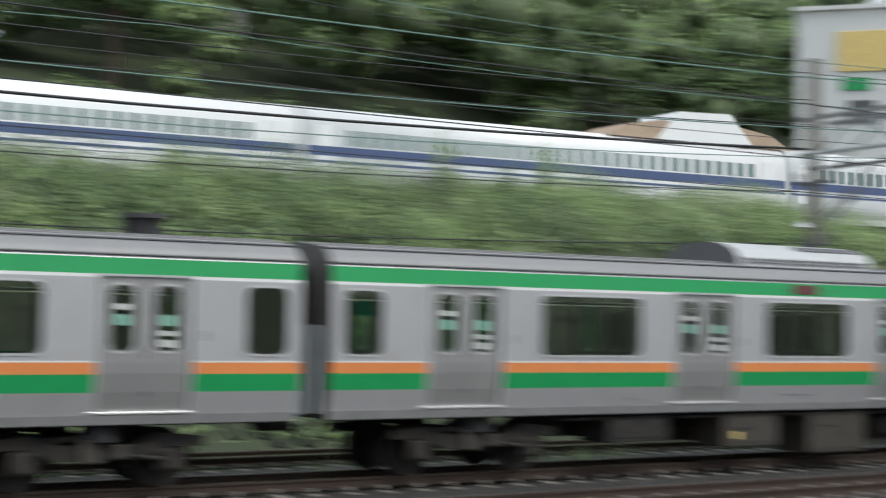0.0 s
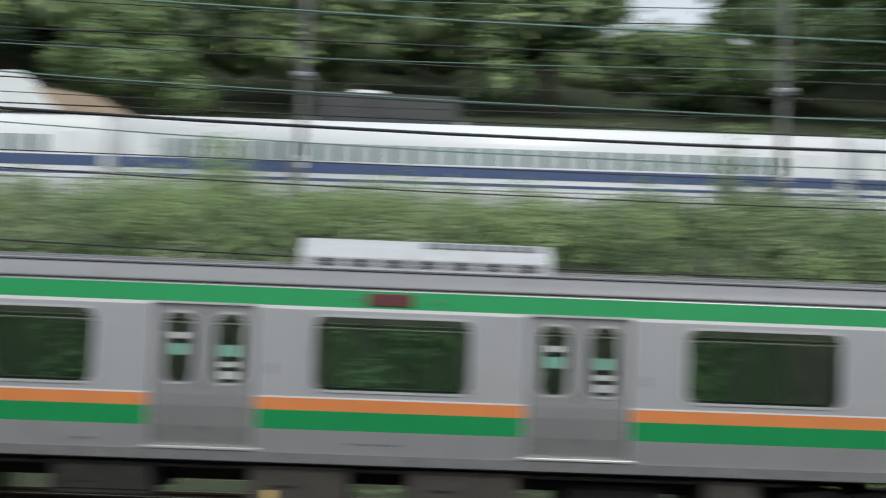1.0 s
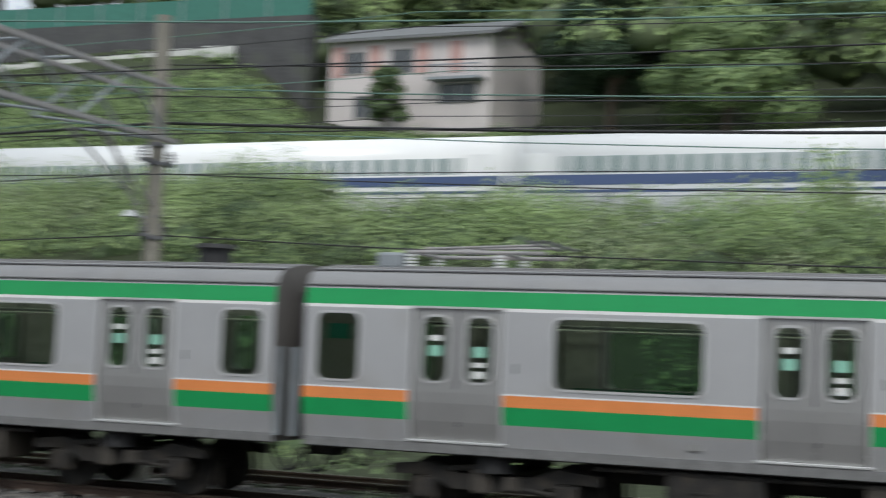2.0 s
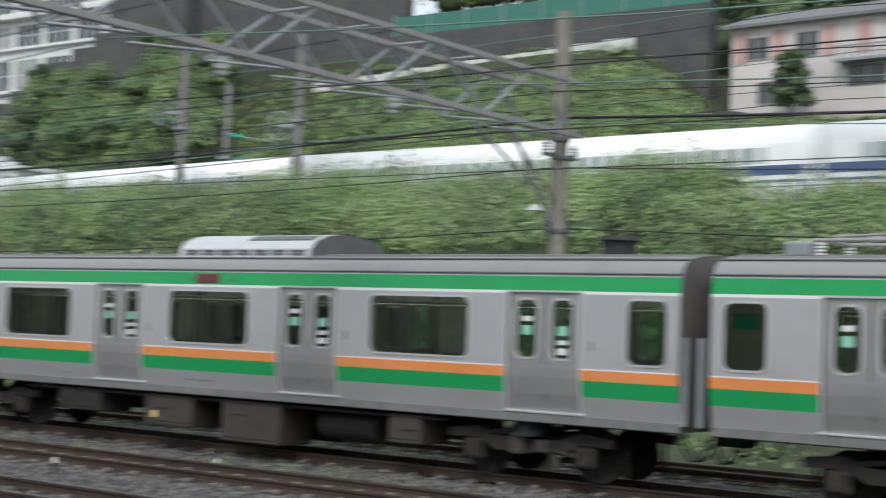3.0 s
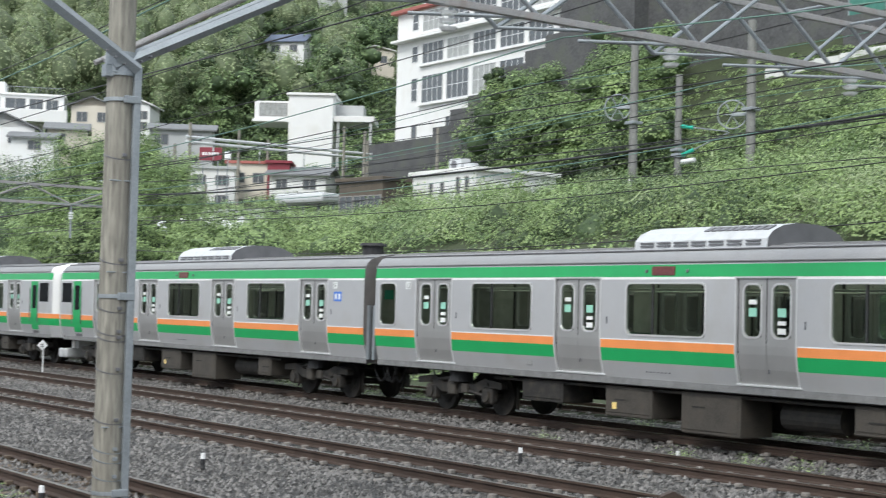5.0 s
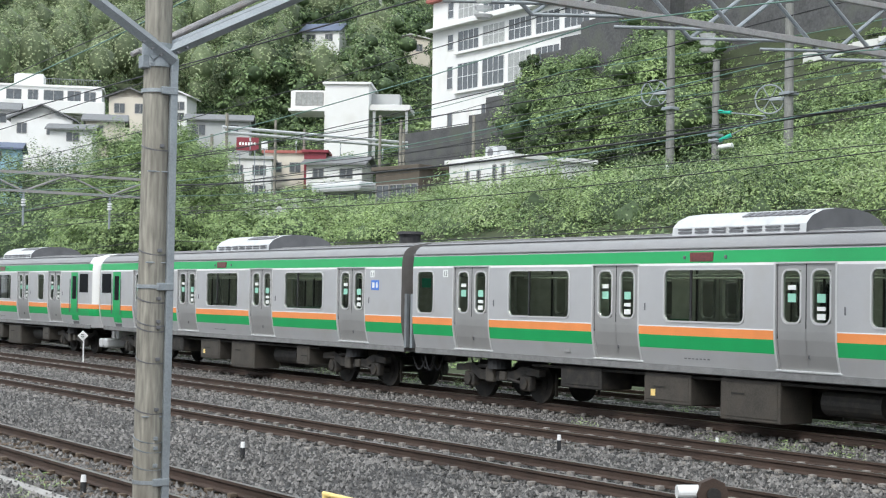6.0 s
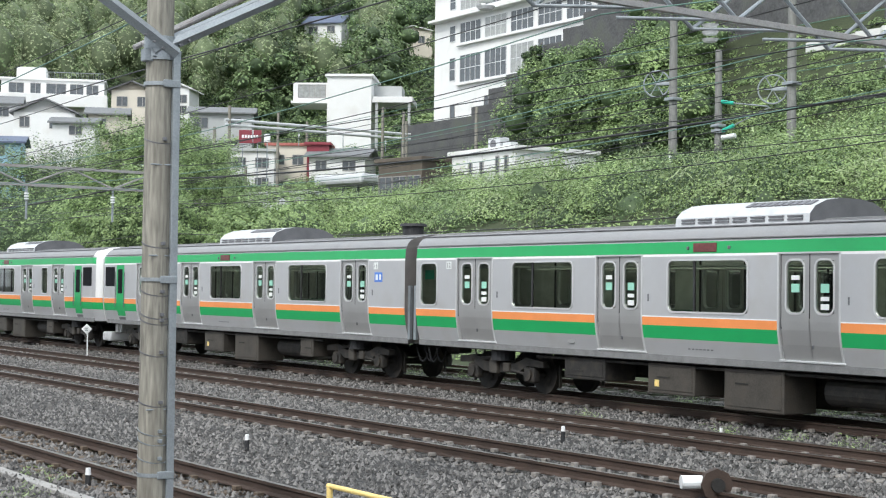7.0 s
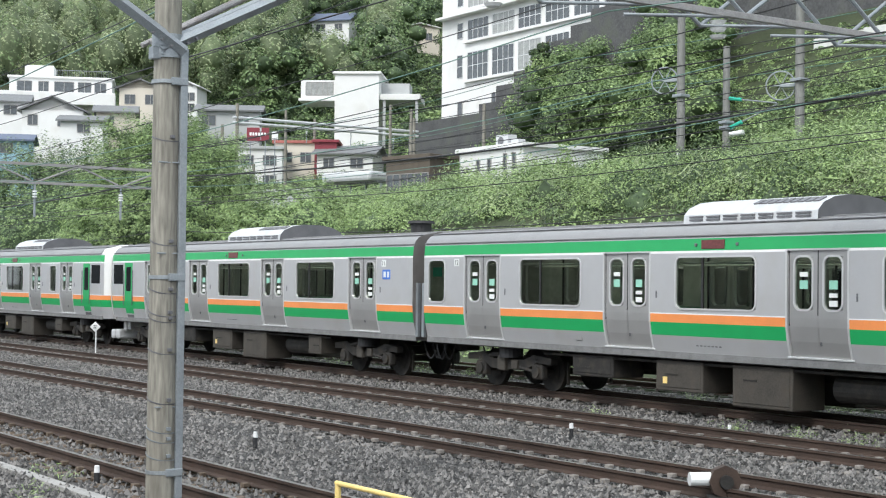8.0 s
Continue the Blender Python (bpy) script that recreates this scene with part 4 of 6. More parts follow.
# ---------------------------------------------------------------- the bullet train on the upper line
def bullet_profile():
    return [(-1.45, 0.35), (-1.66, 0.75), (-1.69, 1.25), (-1.69, 2.4), (-1.66, 2.75), (-1.58, 2.98), (-1.42, 3.25), (-1.05, 3.48), (-0.5, 3.58), (0, 3.60)]


def bullet_car(tail=False):
    car = thing("bullet_train_car", "white bullet train tail car with long nose, blue stripe" if tail else "white bullet train car with blue stripe below its windows", "train car", group="cars of the bullet train")
    half = bullet_profile()
    prof = half + [(-y, z) for y, z in half[-2::-1]]
    secs = [(-12.4, 1, 1), (12.4, 1, 1)] if not tail else [(-12.4, 1, 1), (2.5, 1, 1), (5, 0.99, 0.97), (7, 0.97, 0.86), (9, 0.93, 0.70), (10.8, 0.84, 0.52), (12.0, 0.66, 0.38), (12.5, 0.3, 0.25)]
    bm = bmesh.new()
    rows = [[bm.verts.new((x, y * a, 0.35 + (z - 0.35) * b)) for y, z in prof] for x, a, b in secs]
    for a, b in zip(rows, rows[1:]):
        for i in range(len(prof) - 1):
            bm.faces.new((a[i], b[i], b[i + 1], a[i + 1])).smooth = True
    bm.faces.new(rows[0])
    bm.faces.new(rows[-1])
    bmesh.ops.recalc_face_normals(bm, faces=bm.faces[:])
    part("body", bm, SHINK, car)
    last = 5.0 if tail else 12.3
    for s in (-1, 1):
        for z0, z1 in ((1.60, 1.96), (1.33, 1.43)):
            part("stripe", box((-12.35, s * 1.69 - 0.012, z0), (last, s * 1.69 + 0.012, z1)), SHINK_BLUE, car, "blue stripe")
        n = 33 if not tail else 20
        for i in range(n):
            x = -10.3 + 0.64 * i
            part("window", box((x - 0.21, s * 1.668 - 0.03, 2.02), (x + 0.21, s * 1.668 + 0.03, 2.62), 0.004), SHINK_WINDOW, car)
        for x in (-11.5, 11.3) if not tail else (-11.5,):
            part("door", box((x - 0.36, s * 1.69 - 0.01, 0.95), (x + 0.36, s * 1.69 + 0.01, 2.75), 0.004), SHINK, car)
    part("skirt", box((-12.3, -1.5, 0.12), (last + 3 if tail else 12.3, 1.5, 0.45)), SHINK_GREY, car)
    for x in (-8.7, 8.7) if not tail else (-8.7, 5.5):
        bm = bmesh.new()
        for q in (-1.25, 1.25):
            for s in (-0.72, 0.72):
                add_rod(bm, (x + q, s - 0.06, 0.43), (x + q, s + 0.06, 0.43), 0.43, n=16)
        part("wheelset", bm, UNDER, car)
    if not tail:
        part("gangway_cover", box((12.4, -1.55, 0.5), (12.6, 1.55, 3.4), 0.05), SHINK_GREY, car)
    return car


UP_Y = 51.7


def on_line(x):
    """The pose of a car whose middle is at x on the upper line."""
    slope = math.degrees(math.atan((bend(x + 6) - bend(x - 6)) / 12))
    return pose(x, UP_Y + bend(x), 7.0 + 0.0085 * x, 0, -0.49, slope)


bullet = [bullet_car(True)]
first = bullet_car()
bullet.append(first)
for k in range(2, 9):
    bullet.append(copy_thing(first, pose(0, 0, 0)))


def tail_x(t):
    return float(np.interp(t, [0, 1.0, 2.0, 3.5, 4.0, 4.5, 8.0], [174.7, 115.2, 58, -23.0, -50.4, -76.8, -260.0]))


def fairing(parent, x):
    """The shield round the current collector on the roof: tan slopes, white middle."""
    fr = new("collector_fairing")
    fr.parent, fr.location = parent, (x, 0, 3.45)
    for name, arc, half, mm in (("shield", [(-5.6, 0), (-4.6, 0.55), (-2.6, 0.85), (2.2, 0.85), (4.0, 0.6), (5.2, 0)], 1.25, ROOF_BROWN), ("shield_middle", [(-2.9, 0), (-1.6, 1.3), (1.4, 1.4), (2.8, 0)], 1.32, SHINK)):
        bm = bmesh.new()
        rows = [[bm.verts.new((p, s * half, q)) for p, q in arc] for s in (-1, 1)]
        for i in range(len(arc) - 1):
            bm.faces.new((rows[0][i], rows[0][i + 1], rows[1][i + 1], rows[1][i]))
        bm.faces.new(rows[0])
        bm.faces.new(rows[1][::-1])
        bmesh.ops.recalc_face_normals(bm, faces=bm.faces[:])
        part(name, bm, mm, fr)


fairing(bullet[5], 7.9)
up_track = thing("railway_track", "slab track of the upper line along the bank", "railway track", kind="structure")
pts = [(x, bend(x)) for x in range(-300, 121, 6)]
for s in (-0.72, 0.72):
    bm = bmesh.new()
    for (xa, ba), (xb, bb) in zip(pts, pts[1:]):
        add_rod(bm, (xa, UP_Y + s + ba, 6.93 + 0.0085 * xa), (xb, UP_Y + s + bb, 6.93 + 0.0085 * xb), 0.07, n=6)
    part("rail", bm, RAIL, up_track)


# ---------------------------------------------------------------- lineside structures
GX = -15.3


def truss(name, x, y0, y1, z, label):
    """A lattice beam across the tracks on two poles."""
    g = thing(name, label, "catenary gantry", pose(x, 0, 0), "gantries")
    n = max(4, round((y1 - y0) / 1.5))
    lines = [(-0.45, z), (0.45, z), (-0.45, z + 1.0), (0.45, z + 1.0)]
    for a, b in lines:
        if (a, b) == (-0.45, z):
            part("pipe_chord", rod((a, y0 - 0.3, z + 0.22), (a, y1 + 0.3, z + 0.22), 0.055, n=14), UNIT_WHITE, g, "pale pipe chord")
            continue
        bm = box((a - 0.045, y0 - 0.3, b - 0.045), (a + 0.045, y1 + 0.3, b + 0.045), 0.006)
        part("chord", bm, TRUSS_GREY, g)
    for i in range(n):
        ya, yb = y0 + (y1 - y0) * i / n, y0 + (y1 - y0) * (i + 1) / n
        for a in (-0.45, 0.45):
            p, q = ((a, ya, z), (a, yb, z + 1.0)) if i % 2 == 0 else ((a, ya, z + 1.0), (a, yb, z))
            part("diagonal", rod(p, q, 0.032), GALV, g)
        part("strut", rod((-0.45, ya, z), (0.45, yb, z), 0.025), GALV, g)
        part("strut", rod((-0.45, ya, z + 1.0), (0.45, ya, z + 1.0), 0.025), GALV, g)
    for s, yy in ((1, y0), (-1, y1)):
        for a in (-0.12, 0.12):
            part("knee_brace", rod((a, yy, z - 1.2), (a * 2.5, yy + s * 2.2, z), 0.03), TRUSS_GREY, g)
    for k in range(3):
        yy = y0 + (y1 - y0) * (0.25 + 0.22 * k)
        bm = bmesh.new()
        for q in range(3):
            add_rod(bm, (0.45, yy, z - 0.12 - 0.1 * q), (0.45, yy, z - 0.16 - 0.1 * q), 0.12, 0.09, n=12)
        part("insulator", bm, PORCELAIN, g)
    return g


truss("catenary_gantry", GX, 6.4, 23.8, 6.1, "grey steel lattice gantry over the tracks on two poles")
truss("catenary_gantry", 24.7, 6.4, 23.8, 6.1, "grey steel lattice gantry over the tracks beside the road")


def pole_thing(name, x, y, z0, z1, r, label, mat=CONCRETE, bands=(), group="lineside poles"):
    p = thing(name, label, "pole", pose(x, y, z0), group)
    part("shaft", rod((0, 0, 0), (0, 0, z1 - z0), r * 1.08, r * 0.88, 24), mat, p)
    for b in bands:
        bm = rod((0, 0, b), (0.004, 0, b + 0.012), r * (1.08 - 0.2 * b / (z1 - z0)) + 0.007, n=24)
        bx = r * (1.08 - 0.2 * b / (z1 - z0))
        add_box(bm, (bx - 0.01, -0.02, b - 0.012), (bx + 0.035, 0.02, b + 0.024), 0.004)
        part("band", bm, UNIT_DARK if b > 1.2 else GALV, p)
    return p


near_pole = pole_thing("concrete_pole", -14.62, 6.36, -0.3, 8.2, 0.15, "weathered concrete pole with steel bands and a galvanised channel", bands=[0.79, 0.97, 1.07, 1.37, 1.89, 2.22, 2.28, 2.52, 3.02, 4.11])
for z in (0.6, 2.63, 4.68):
    cl = part("clamp", rod((0, 0, z), (0, 0, z + 0.04), 0.165, n=24), GALV, near_pole, "galvanised clamp")
    part("clamp_block", box((0.09, -0.02, z - 0.02), (0.178, 0.165, z + 0.06), 0.008), GALV, cl)
ch = part("cable_channel", box((0.115, 0.085, 0.35), (0.17, 0.165, 5.05), 0.006), GALV, near_pole, "galvanised steel channel")
for s, tip in ((-1, (0, -2.6, 1.6)), (1, (0, 3.4, 1.75))):
    bm = bmesh.new()
    o = 0.17 if s < 0 else 0.10
    add_rod(bm, (o, -0.12 * s, 5.02), (o, tip[1], 5.06 + tip[2]), 0.062, n=4)
    add_rod(bm, (o - 0.05, -0.1 * s, 5.10), (o - 0.05, tip[1], 5.14 + tip[2]), 0.03, n=4)
    br = part("brace", bm, GALV, near_pole, "galvanised angle brace")
    for q in (0.06, 0.16, 0.26):
        part("bolt", rod((o + 0.03, q * s, 5.02 + q * 0.6), (o + 0.075, q * s, 5.02 + q * 0.6), 0.014, n=8), UNIT_DARK, br)
bm = rod((0, 0, 4.95), (0, 0, 5.20), 0.165, n=24)
for q in (-1, 1):
    add_box(bm, (-0.03, q * 0.155 - 0.05, 4.93), (0.09, q * 0.155 + 0.05, 5.06), 0.008)
part("collar", bm, GALV, near_pole, "bolted steel collar")
for z in (1.3, 2.9, 3.85, 4.98):
    part("pin", rod((0.13, -0.14, z), (0.15, 0.12, z), 0.008, n=6), GALV, near_pole)
def geared_pole(x):
    """A catenary pole with its clamps, feeder arms, insulators and a lineside lamp."""
    p = pole_thing("concrete_pole", x, 23.95, -0.3, 8.5, 0.16, "grey concrete catenary pole behind the train", bands=[1.5, 2.6, 3.6, 5.0])
    for z in (4.55, 5.95, 6.3):
        part("clamp", rod((0, 0, z), (0, 0, z + 0.07), 0.19, n=20), UNIT_DARK, p)
    for z, reach in ((5.98, 0.55), (4.58, 0.4)):
        arm = part("arm", box((-0.06, -reach, z), (0.06, reach, z + 0.07), 0.01), UNIT_DARK, p)
        for y in (-reach + 0.05, reach - 0.05):
            bm = rod((0, y, z + 0.07), (0, y, z + 0.30), 0.035, n=10)
            for k in range(3):
                add_rod(bm, (0, y, z + 0.10 + 0.06 * k), (0, y, z + 0.125 + 0.06 * k), 0.075, n=12)
            part("insulator", bm, UNIT_DARK, arm)
    part("knee_brace", rod((0.0, -0.15, 4.6), (0.0, -1.6, 6.3), 0.035, n=6), TRUSS_GREY, p)
    lamp = part("lamp_arm", rod((-0.1, 0, 4.95), (-0.42, -0.1, 5.02), 0.022), GALV, p)
    part("lamp_shade", rod((-0.45, -0.1, 4.98), (-0.45, -0.1, 5.10), 0.17, 0.06, 16), PORCELAIN, lamp, "white lamp shade")
    part("number_plate", box((-0.09, -0.185, 2.9), (0.09, -0.17, 3.12), 0.004), WHITE_LINE, p)


geared_pole(-15.2)
geared_pole(24.6)

# wires along the tracks
for cy in (21.08, 17.0, 12.98, 7.72):
    w = thing("overhead_line", "thin dark overhead wires above the track", "overhead line", group="overhead lines")
    for x0 in (-175.3, -135.3, -95.3, -55.3, GX, 24.7):
        tube(sagging((x0, cy, 6.0), (x0 + 40, cy, 6.0), 0.7), 0.010, "messenger_wire", WIRE_GREEN, w)
        tube(sagging((x0, cy, 5.1), (x0 + 40, cy, 5.1), 0.0, 1), 0.009, "contact_wire", WIRE, w)

# upper line: poles, wires, fence
for az in (3.9, -14.5, 42.5, 45.2, 46.9):
    y = 47.8 if az != 45.2 else 56.0
    x = -y * math.tan(radians(az))
    cm = pole_thing("catenary_mast", x, y, height(x, y) - 0.2, 15.0, 0.12 if az < 20 else 0.2, "grey catenary mast beside the upper line", MAST, bands=[3.0, 3.3, 4.2, 4.5, 5.5, 5.8])
    part("plate", box((0.0, -0.24, 1.9), (0.16, -0.2, 2.3), 0.005), WHITE_LINE, cm, "white plate")
    part("conduit", rod((-0.25, -0.1, 0.0), (-0.25, -0.1, 2.2), 0.09, n=10), MAST, cm)
    part("cross_clamp", box((-0.3, -0.3, 4.85), (0.3, 0.3, 5.0), 0.03), GALV, cm)


# ---------------------------------------------------------------- buildings
PANE = material("dark_window_glass", (0.09, 0.10, 0.11), 0.12, 0, 3, 0.3)
CURTAIN = material("lit_curtain", (0.32, 0.33, 0.32), 0.3, 0, 3, 0.3)
SASH = material("window_sash", (0.30, 0.29, 0.28), 0.5, 0.2, 3, 0.1)


def at(az, r):
    return -r * math.sin(radians(az)), r * math.cos(radians(az))


def opening(parent, x, z, w, h, y, bars=1, rows=0, mat=None, sash=None):
    """A window: frame, glass and bars, in a wall face at depth y that looks to -y."""
    fr = part("window", ring(w, h, 0.02, 0.07, y - 0.06, y + 0.05), sash or SASH, parent)
    fr.location = (x, 0, z)
    part("pane", box((-w / 2, y - 0.012, -h / 2), (w / 2, y + 0.03, h / 2)), mat or PANE, fr)
    for i in range(bars):
        bx = -w / 2 + w * (i + 1) / (bars + 1)
        part("mullion", box((bx - 0.035, y - 0.045, -h / 2), (bx + 0.035, y, h / 2)), sash or SASH, fr)
    for i in range(rows):
        bz = -h / 2 + h * (i + 1) / (rows + 1)
        part("transom", box((-w / 2, y - 0.04, bz - 0.03), (w / 2, y, bz + 0.03)), sash or SASH, fr)
    return fr


def gable(w, d, h0, h1, over=0.5, along="x"):
    bm = bmesh.new()
    a, b = w / 2 + over, d / 2 + over
    if along == "x":
        pts = [(-a, -b, h0), (a, -b, h0), (a, 0, h1), (-a, 0, h1), (-a, b, h0), (a, b, h0)]
    else:
        pts = [(-a, b, h0), (-a, -b, h0), (0, -b, h1), (0, b, h1), (a, b, h0), (a, -b, h0)]
    v = [bm.verts.new(p) for p in pts]
    lo = [bm.verts.new((p[0], p[1], p[2] - 0.18)) for p in pts]
    for q in ((0, 1, 2, 3), (3, 2, 5, 4)):
        bm.faces.new([v[i] for i in q])
        bm.faces.new([lo[i] for i in reversed(q)])
    for i, j in ((0, 1), (1, 2), (2, 5), (5, 4), (4, 3), (3, 0)):
        bm.faces.new((v[i], lo[i], lo[j], v[j]))
    bmesh.ops.recalc_face_normals(bm, faces=bm.faces[:])
    return bm


def attic(w, d, h0, h1, along, side):
    """One gable's triangle of wall under the roof."""
    bm = bmesh.new()
    if along == "x":
        pts = [(side * w / 2, -d / 2, h0), (side * w / 2, d / 2, h0), (side * w / 2, 0, h1)]
    else:
        pts = [(-w / 2, side * d / 2, h0), (w / 2, side * d / 2, h0), (0, side * d / 2, h1)]
    bm.faces.new([bm.verts.new(p) for p in pts])
    bmesh.ops.solidify(bm, geom=bm.faces[:], thickness=0.1)
    return bm


def house(name, label, place, z, w, d, h, turn, wall, roof="flat", roof_mat=None, wins=(), rise=1.5, deep=4.0, category="house", along="x"):
    b = thing(name, label, category, pose(place[0], place[1], z, 0, 0, turn))
    part("wall", box((-w / 2, -d / 2, -deep), (w / 2, d / 2, h)), wall, b)
    if roof == "flat":
        part("roof", box((-w / 2 - 0.25, -d / 2 - 0.25, h), (w / 2 + 0.25, d / 2 + 0.25, h + 0.28), 0.03), roof_mat or wall, b)
    else:
        part("roof", gable(w, d, h, h + rise, 0.5, along), roof_mat, b)
        for side in (-1, 1):
            part("gable_wall", attic(w * 0.98, d * 0.98, h - 0.02, h + rise - 0.1, along, side), wall, b)
    for x, zz, ww, hh, *bars in wins:
        opening(b, x, zz, ww, hh, -d / 2, bars[0] if bars else 1)
    return b


# the tall white block on the terrace
apt = thing("apartment_building", "white plastered apartment block with rows of wide windows, red tiled roof", "building", pose(0, 0, 0), kind="")
apt.location = (-124.7, 84, 18.9)
part("wall", box((0, 0, -3), (38, 14, 13.0)), WALL_WHITE, apt)
part("roof", box((-0.5, -0.6, 13.0), (38.5, 14.6, 13.35), 0.05), TILE_RED, apt, "red tiled roof edge")
for k, (z0, z1) in enumerate(((10.8, 12.7), (7.6, 9.5), (3.7, 6.3))):
    opening(apt, 3.2, (z0 + z1) / 2 + 0.1, 0.9, z1 - z0 - 0.4, 0, 0, 1, sash=BRIGHT)
    for i in range(8):
        opening(apt, 6.25 + 4.15 * i, (z0 + z1) / 2, 3.4, z1 - z0, 0, 3, 1, mat=CURTAIN if (i * 3 + k) % 4 == 0 else PANE, sash=BRIGHT)
    part("ledge", box((4.2, -0.35, z0 - 0.35), (37.5, 0.0, z0 - 0.15), 0.02), WALL_WHITE, apt)
part("band", box((0, -0.9, 10.0), (38, 0.0, 10.25), 0.03), WALL_WHITE, apt)
opening(apt, 3.3, 0.9, 0.7, 1.3, 0, 0)
opening(apt, 9.0, 1.4, 0.6, 1.0, 0, 0)
# its dark retaining wall, stepped up to the side
bm = bmesh.new()
for i in range(10):
    add_box(bm, (9.6 + 2.8 * i, -2.2 - 0.05 * i, -6), (12.4 + 2.8 * i, -0.4, 0.6 + 1.02 * i + 0.4 * (i > 0)))
add_box(bm, (-3, -2.0, -7), (9.6, -0.4, -0.2))
wl = part("retaining_wall", bm, DARK_WALL)
wl.location = apt.location
tagged(wl, "dark stone retaining wall stepping up below the white block", "retaining wall", kind="structure")

# road wall, coping rail and green fence on the slope
bm = bmesh.new()
add_box(bm, (-66, 81.0, 15), (-41, 82.0, 22.9))
add_box(bm, (-98, 82.9, 15), (-66, 83.7, 31.5))
rw = tagged(part("wall_road", bm, DARK_WALL), "dark concrete retaining wall above the green slope", "retaining wall", kind="structure")
kerb = thing("guard_rail", "white roadside guard rail along the foot of the dark wall", "guard rail")
for i in range(12):
    xa, xb = -72 + 2.2 * i, -72 + 2.2 * (i + 1)
    za = 19.2 + 0.045 * (xa + 70)
    part("rail_panel", box((xa + 0.03, 79.9, za - 0.05), (xb - 0.03, 80.1, za + 0.75), 0.02), PALE_STONE, kerb)
    part("post", box((xa - 0.06, 80.1, za - 1.4), (xa + 0.06, 80.25, za + 0.8)), PALE_STONE, kerb)
nets = thing("green_fence", "green mesh fence on top of the dark wall", "fence")
for i in range(8):
    xa = -65.8 + 3.1 * i
    part("mesh_panel", box((xa, 81.3, 22.9), (xa + 3.0, 81.36, 24.3)), NET_GREEN, nets)
    part("post", box((xa - 0.05, 81.28, 22.9), (xa + 0.05, 81.4, 24.5)), GALV, nets)

# the pink house
ph = house("pink_house", "pale plastered two-storey house with pink panels and grey roof", (-32.9, 82.0), 15.3, 10.4, 7.5, 5.3, -4, WALL_PINK, "gable", TILE_GREY, [(-3.6, 3.9, 1.5, 1.2, 1), (-0.4, 3.9, 1.3, 1.3, 1), (3.2, 1.9, 2.2, 1.0, 1), (-2.6, 1.3, 1.6, 1.2, 1)], 1.5)
for x in (-4.6, -2.2, 0.9, 3.0):
    part("panel", box((x - 0.4, -3.79, 3.1), (x + 0.4, -3.74, 4.9)), PANEL_PINK, ph, "faded pink wall panel")
bm = box((1.6, -4.7, 2.55), (4.9, -3.75, 2.7))
for i in range(9):
    add_box(bm, (1.65 + 0.4 * i, -4.7, 2.7), (1.71 + 0.4 * i, -4.66, 3.35))
add_box(bm, (1.6, -4.72, 3.35), (4.9, -4.64, 3.42))
part("balcony", bm, GALV, ph)

# the wall with a parked car
bm = bmesh.new()
add_box(bm, (-4.2, 70, 10), (2.6, 70.6, 15.0))
tagged(part("wall_parking", bm, DARK_WALL), "dark wall of a small car park", "wall", kind="structure")


def parked_car(x, y, z, turn, paint, label):
    c = thing("parked_car", label, "car", pose(x, y, z, 0, 0, turn), "parked cars")
    sil = [(-2.1, 0.3), (-2.1, 0.75), (-1.75, 0.9), (-1.1, 0.98), (-0.55, 1.42), (0.75, 1.46), (1.5, 1.0), (2.0, 0.9), (2.1, 0.6), (2.05, 0.3)]
    bm = bmesh.new()
    sides = [[bm.verts.new((a, s * (0.82 if b < 1.1 else 0.62), b)) for a, b in sil] for s in (-1, 1)]
    k = len(sil)
    for i in range(k):
        bm.faces.new((sides[0][i], sides[0][(i + 1) % k], sides[1][(i + 1) % k], sides[1][i]))
    bm.faces.new(sides[0])
    bm.faces.new(sides[1][::-1])
    bmesh.ops.recalc_face_normals(bm, faces=bm.faces[:])
    part("body", bm, paint, c)
    for a, b in ((-0.55, 0.1), (0.15, 0.85)):
        part("side_window", box((a, -0.80, 1.02), (b, -0.66, 1.34), 0.03), PANE, c)
    for wx in (-1.3, 1.3):
        for s in (-0.74, 0.74):
            part("wheel", rod((wx, s - 0.09, 0.31), (wx, s + 0.09, 0.31), 0.31, n=16), RUBBER, c)
    return c


bm = box((-4.4, 70.6, 13.2), (3.0, 78, 13.95))
tagged(part("car_park_deck", bm, WALL_GREY), "concrete deck of the car park", "deck", kind="structure")
parked_car(-1.6, 72.0, 13.95, 180, WALL_WHITE, "white car parked behind the dark wall")

# low sheds beside the upper line
sh = house("shed", "low white panelled shed with a row of small windows", (-81.75, 62.55), 8.7, 7.3, 6.9, 2.78, 0, WALL_WHITE, wins=[(-1.4, 1.3, 0.3, 1.7, 0), (-0.1, 1.4, 0.3, 1.5, 0), (1.7, 1.4, 0.3, 2.0, 0), (2.7, 1.4, 0.3, 2.0, 0)], deep=3, category="shed")
for i in range(5):
    part("panel_joint", box((-3.55 + 1.75 * i, -3.462, 0), (-3.53 + 1.75 * i, -3.45, 2.7)), WALL_GREY, sh)
sw = opening(sh, 0, 0, 1.2, 0.7, 0, 0)
sw.location, sw.rotation_euler[2] = (3.65, 0.4, 1.15), radians(90)
ac = thing("cooling_box", "white outdoor cooling unit on the shed roof", "air conditioner", pose(-82.6, 61.2, 11.76))
part("case", box((-0.9, -0.4, 0), (0.5, 0.4, 0.95), 0.04), UNIT_WHITE, ac)
part("fan_grille", rod((-0.3, -0.43, 0.5), (-0.3, -0.39, 0.5), 0.32, n=20), UNIT_DARK, ac)
